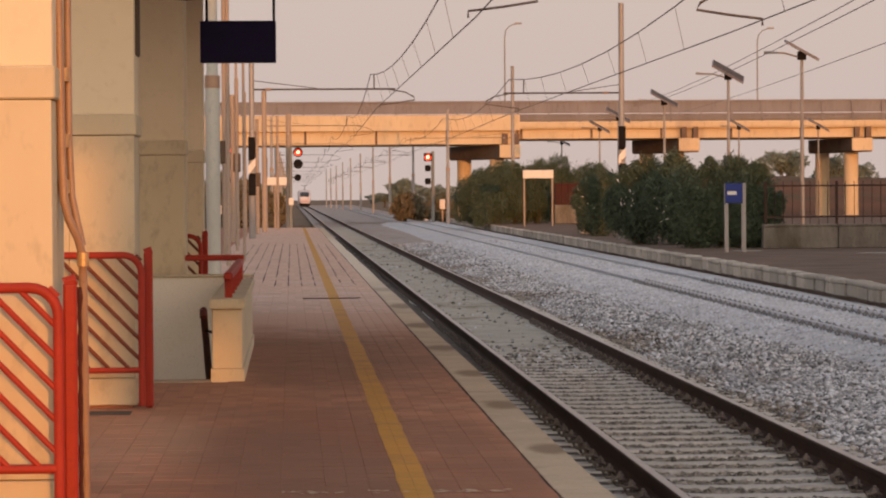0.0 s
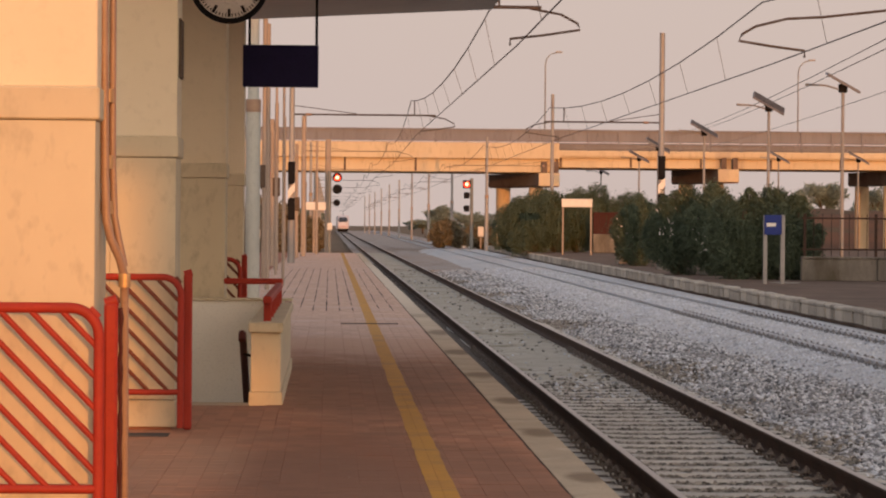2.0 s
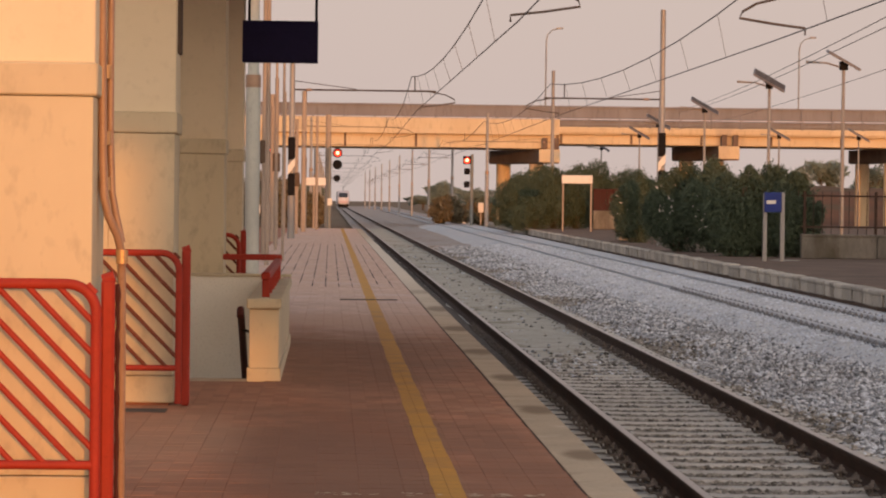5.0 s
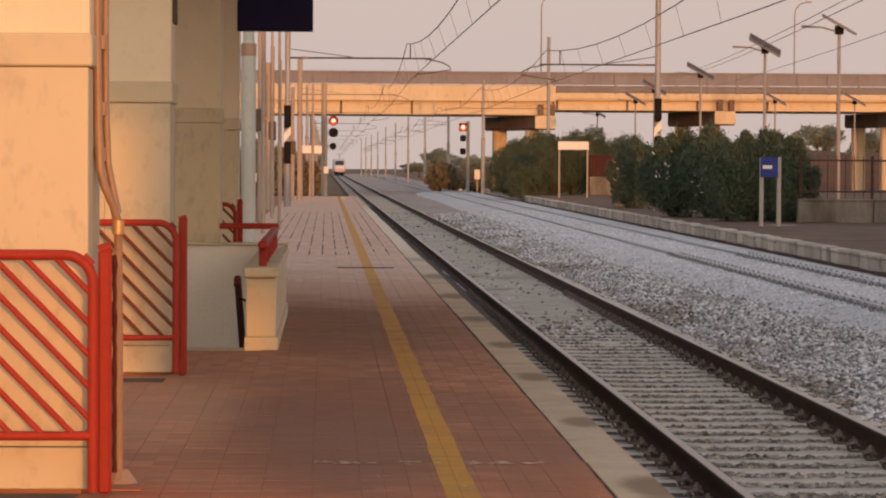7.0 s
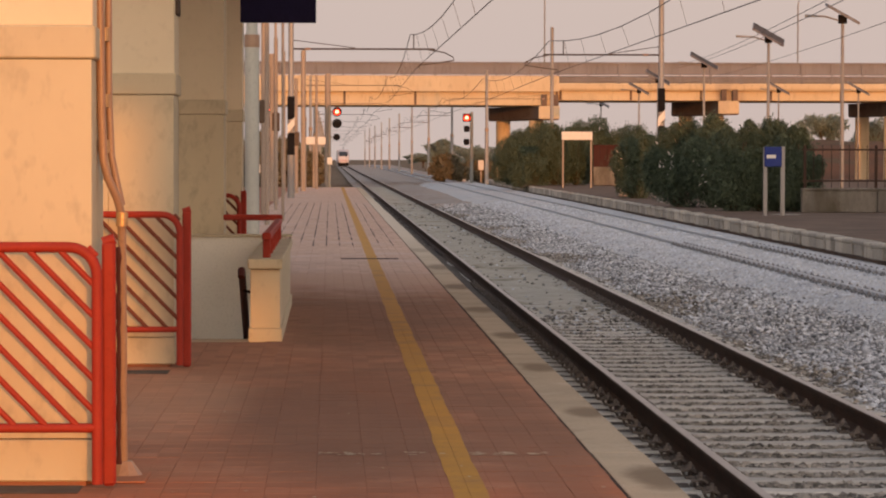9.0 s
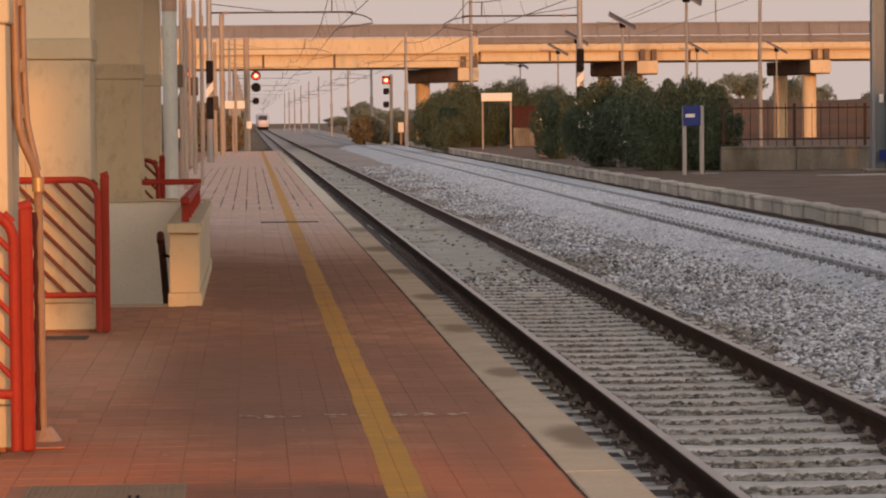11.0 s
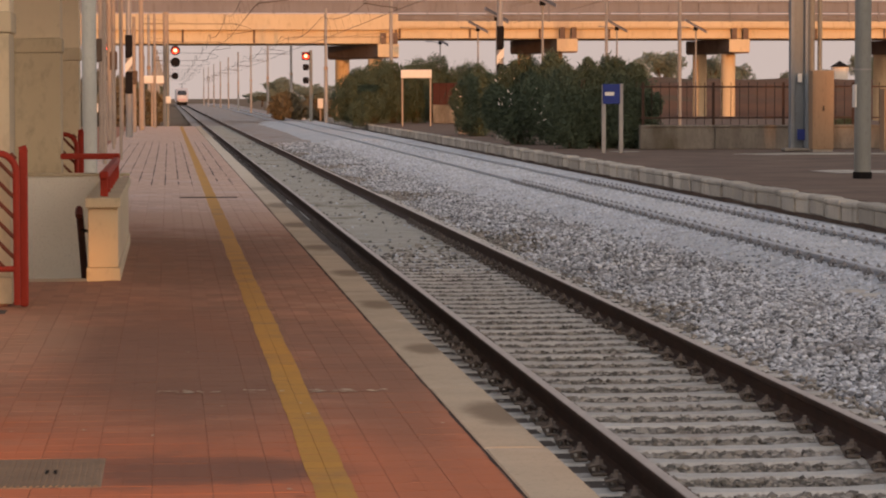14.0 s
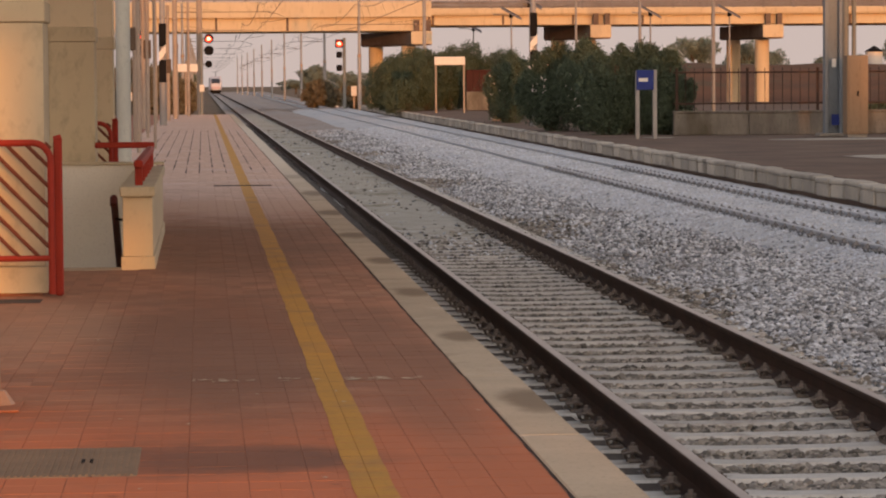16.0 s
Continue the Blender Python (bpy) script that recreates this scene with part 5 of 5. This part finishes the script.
def stones(name, label, y0, y1, density, size, shape, faces):
    xs_hi = 9.6
    n = int(density * (y1 - y0) * (xs_hi - 1.6))
    x, y = rng.uniform(1.6, xs_hi, n), rng.uniform(y0, y1, n)
    keep = (x < 0.272 * y + 0.5) & (x < edge2(y) - 0.05)
    on = (x > T1[0] - 0.45) & (x < T1[1] + 0.45)
    ph = (y - 6.2 + 0.30) % 0.6 - 0.30
    near_sleeper = on & (np.abs(ph) < 0.118)
    keep &= ~(near_sleeper & (rng.random(n) > 0.02))
    bare = rng.random(n) > 0.5
    keep &= ~(bare & ~((x > T1[0]) & (x < T1[1])))
    keep &= ~((x < T1[0] - 0.08) & (rng.random(n) > 0.2))
    for rx in T1:
        keep &= np.abs(x - rx) > 0.10
    for k in (0, 1.507):
        keep &= np.abs(x - (t2(y) + k)) > 0.10
    keep &= ~((x > T1[0]) & (x < T1[1]) & (rng.random(n) < np.clip((y - 28) / 12, 0, 0.98)))
    x, y = x[keep], y[keep]
    n = len(x)
    crib = (x > T1[0] - 0.8) & (x < T1[1] + 0.12)
    z = np.array([bed_z(a, b) for a, b in zip(x, y)]) + np.where(crib, rng.uniform(-0.002, 0.012, n), rng.uniform(-0.008, 0.022, n))
    inside = (x > 2.45) & (x < 3.77) & (y > 24)
    z = np.where(inside, np.maximum(z, np.array([sand_z(a, b) for a, b in zip(x, y)]) + 0.004), z)
    start = np.array([pale_start(b) for b in y])
    pz = np.array([pale_z(a, b) for a, b in zip(x, y)])
    pale = x > start + rng.normal(0.25, 0.28, n)
    z = np.where(x > start, np.maximum(z, pz - 0.006), z)
    q = rng.normal(size=(n, 3, 3))
    q, _ = np.linalg.qr(q)
    s = size * (0.55 + 0.75 * rng.random((n, 1, 1))) * (0.7 + 0.6 * rng.random((n, 1, 3)))
    jit = shape[None] * (1 + 0.25 * rng.normal(size=(n, len(shape), 1)).clip(-1.2, 1.2))
    v = np.einsum("nvi,nij->nvj", jit * s, q)
    v[:, :, 2] *= 0.8
    v += np.stack([x, y, z], 1)[:, None]
    dirt = np.array([0.50 + 1.5 * max(0.0, noise.noise((0.0, b * 0.16, 6)) + 0.1) + 0.35 * noise.noise((a * 2.0, b * 1.2, 1)) for a, b in zip(x, y)])
    crib |= (x < T1[1] + 0.12 + dirt * rng.uniform(0.4, 1.2, n)) & (x > T1[0]) & ~pale
    crib &= ~(inside & (y > 33) & (rng.random(n) < 0.25))
    for sel, m_ in ((~pale & ~crib, STONE), (crib, DARKSTONE), (pale & ((x < t2(y) - 0.1) | (rng.random(n) < 0.45)), PALESTONE)):
        w = v[sel]
        fc = (np.arange(len(w))[:, None, None] * len(shape) + faces[None]).reshape(-1, 3)
        ob = new(name, raw_mesh(name, w.reshape(-1, 3), fc, m_))
        tagged(ob, ("pale dusty " if m_ is PALESTONE else "grimy " if m_ is DARKSTONE else "loose grey ") + label, "ballast", kind="stuff")


stones("ballast_stones", "crushed ballast stones beside the tracks", 8.0, 33.0, 1040, 0.0255, ICO, ICO_F)
stones("ballast_stones", "crushed ballast stones further along the tracks", 33.0, 75.0, 400, 0.030, OCT, OCT_F)

stones("ballast_stones", "coarse ballast stones towards the platform end", 75.0, 128.0, 170, 0.042, OCT, OCT_F)

# ---- platform paving ----
TILE, GAP = 0.216, 0.0010


def tile_form(w, l, z, gap):
    """Two long pavers of one module, with chamfered rims and a hairline joint between."""
    c, h = 0.0010, 0.0003
    v, q = [], []
    for k in (0, 1):
        x0, x1 = (gap, w / 2 - h) if k == 0 else (w / 2 + h, w - gap)
        c0, c1 = (c, h) if k == 0 else (h, c)
        o = len(v)
        y0, y1 = gap * 3.5, l - gap * 3.5
        v += [(x0, y0, -0.003), (x1, y0, -0.003), (x1, y1, -0.003), (x0, y1, -0.003), (x0 + c0, y0 + c, z), (x1 - c1, y0 + c, z), (x1 - c1, y1 - c, z), (x0 + c0, y1 - c, z)]
        q += [(o + 4, o + 5, o + 6, o + 7), (o, o + 1, o + 5, o + 4), (o + 1, o + 2, o + 6, o + 5), (o + 2, o + 3, o + 7, o + 6), (o + 3, o, o + 4, o + 7)]
    return v, q


pv, pq = tile_form(TILE, TILE, 0.0, GAP)
pm = bpy.data.meshes.new("paver")
pm.from_pydata(pv, [], pq)
pm.materials.append(PAVER)
pmy = bpy.data.meshes.new("paver_yellow")
pmy.from_pydata(pv, [], pq)
pmy.materials.append(YELLOW)

# columns of modules end at the edge stone
X_LAST = 1.234
cols = [X_LAST - TILE * (i + 1) for i in range(34)]
LINE0, LINE1 = 0.513, 0.660
field, dusty = ([], []), ([], [])
hand = random.Random(11)
count = 0
base_v, base_q = np.array(pv), np.array(pq)


def put(store, x, y, dz):
    o = len(store[0]) * len(base_v)
    store[0].append(base_v + np.array([x, y, dz]))
    store[1].append(base_q + o)


y = 8.0 - TILE * 66
while y < 141.5:
    far = y > 60
    for x in cols:
        if x < -2.4 or (y > 70 and x < -2.0):
            continue
        if 22.56 < y + TILE / 2 and y + TILE / 2 < 28.58 and -2.75 < x + TILE / 2 < -0.47:
            continue
        if 10.58 < y + 0.1 < 11.42 and x + TILE > -0.85 and x < -0.28:
            continue
        dz = hand.uniform(-0.0005, 0.0004)
        if 9.0 < y < 17.0 and count < 300 and x > -0.75:
            part("paver", pm, None, platform, at=pose(x, y, dz, hand.uniform(-0.04, 0.04), hand.uniform(-0.1, 0.1), 0))
            count += 1
        else:
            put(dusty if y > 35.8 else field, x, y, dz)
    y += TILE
for nm, store, m_, lb in (("paver_field", field, PAVER_JOINED, "worn brown-red pavers"), ("paver_field", dusty, PAVER_DUSTY_LIT, "dusty pink pavers brightened past the canopy")):
    ob = part(nm, raw_mesh(nm, np.concatenate(store[0]), np.concatenate(store[1]), m_), None, platform, lb)
    tagged(ob, kind="stuff")

f = Form()
for i, x in enumerate(cols[:11]):
    for k in range(26):
        y0 = 47.2 + k * 1.7
        w = 0.005 + 0.007 * abs(math.sin(i * 3.3 + k * 1.9))
        if math.sin(i * 5.1 + k * 2.7) > -0.75:
            f.add([(x - w, y0, 0.0018), (x + w, y0, 0.0018), (x + w, y0 + 1.69, 0.0018), (x - w, y0 + 1.69, 0.0018)], [(0, 1, 2, 3)])
part("weedy_joints", f, RUST, platform, "dark dirt-filled joints")

# yellow safety line painted over the pavers
f = Form()


def rim(y, k):
    return 0.003 * math.sin(y * 2.1 + k) + 0.007 * noise.noise((y * 2.3, k, 0)) + 0.005 * noise.noise((y * 7.1, k, 5))


y = 8.0 - TILE * 66 - TILE * 70
seam = X_LAST - 3 * TILE
while y < 141:
    ya, yb = (y + 0.004, y + TILE - 0.004) if y < 24 else (y, y + TILE)
    g0 = 0.0007 if y < 24 else 0.0
    for xa, xb, ka, kb in ((LINE0, seam - g0, 0, None), (seam + g0, LINE1, None, 7)):
        f.add([(xa + (rim(ya, ka) if ka is not None else 0), ya, 0.0022), (xb + (rim(ya, kb) if kb is not None else 0), ya, 0.0022), (xb + (rim(yb, kb) if kb is not None else 0), yb, 0.0022), (xa + (rim(yb, ka) if ka is not None else 0), yb, 0.0022)], [(0, 1, 2, 3)])
    y += TILE
part("yellow_line", f, YELLOW, platform, "worn yellow safety line")

# pale scuffs and blackened spots
sc = random.Random(3)


def blot(f, x, y, w, l, z):
    """Flat spot with an uneven outline."""
    n = 9
    z += 0.0009 * (len(f.f) % 40) / 40 * 2
    o = [(x + w * math.cos(i * 2 * math.pi / n) * sc.uniform(0.55, 1.0), y + l * math.sin(i * 2 * math.pi / n) * sc.uniform(0.55, 1.0), z) for i in range(n)]
    f.add(o, [tuple(range(n))])


f = Form()
for i in range(70):
    near = sc.random() < 0.6
    x = sc.choice((-0.15, 0.0, 0.15, 0.45, 0.78, 0.9, 0.95)) + sc.uniform(-0.10, 0.10) if near else sc.uniform(-0.7, 1.2)
    y = 13.95 + sc.uniform(-0.06, 0.06) if near else sc.choice((13.2, 13.5, 12.9, 12.2, 10.2, 16.4)) + sc.uniform(-0.3, 0.3)
    blot(f, x, y, sc.uniform(0.006, 0.035 if near else 0.014), sc.uniform(0.008, 0.03), 0.0042)
part("scuff_marks", f, EDGESTONE, platform, "pale scuff marks")
f = Form()
for i in range(26):
    blot(f, sc.uniform(-0.6, 1.2), sc.uniform(9.5, 15.5), sc.uniform(0.006, 0.03), sc.uniform(0.004, 0.015), 0.0015)
part("black_spots", f, GRIMEPAVER, platform, "blackened spots on the pavers")
# steel cover and slot plate in the paving
COVERSTEEL = mat("dull olive-grey cover steel", (0.27, 0.195, 0.13), (0.21, 0.155, 0.105), 0.8, 0.0, scale=5, fine=40, bump=0.2)
cv = thing("drain_cover", "grey ribbed steel cover set in the paving", "cover", (0, 0, 0))
part("plate", Form().box(-0.86, -0.245, 10.58, 11.42, -0.011, 0.002, 0.002), COVERSTEEL, cv)
for i in range(26):
    part("rib", Form().box(-0.85 + i * 0.0232, -0.84 + i * 0.0232, 10.60, 11.40, 0.001, 0.005), COVERSTEEL, cv)
for x in (-0.46, -0.43):
    part("lifting_hole", Form().box(x, x + 0.012, 10.95, 11.05, 0.001, 0.0065), BLACK, cv)
solid("joint_plate", Form().box(0.15, 0.95, 41.0, 41.25, 0.001, 0.008, 0.002), RUST, "narrow steel joint plate across the paving", "plate")
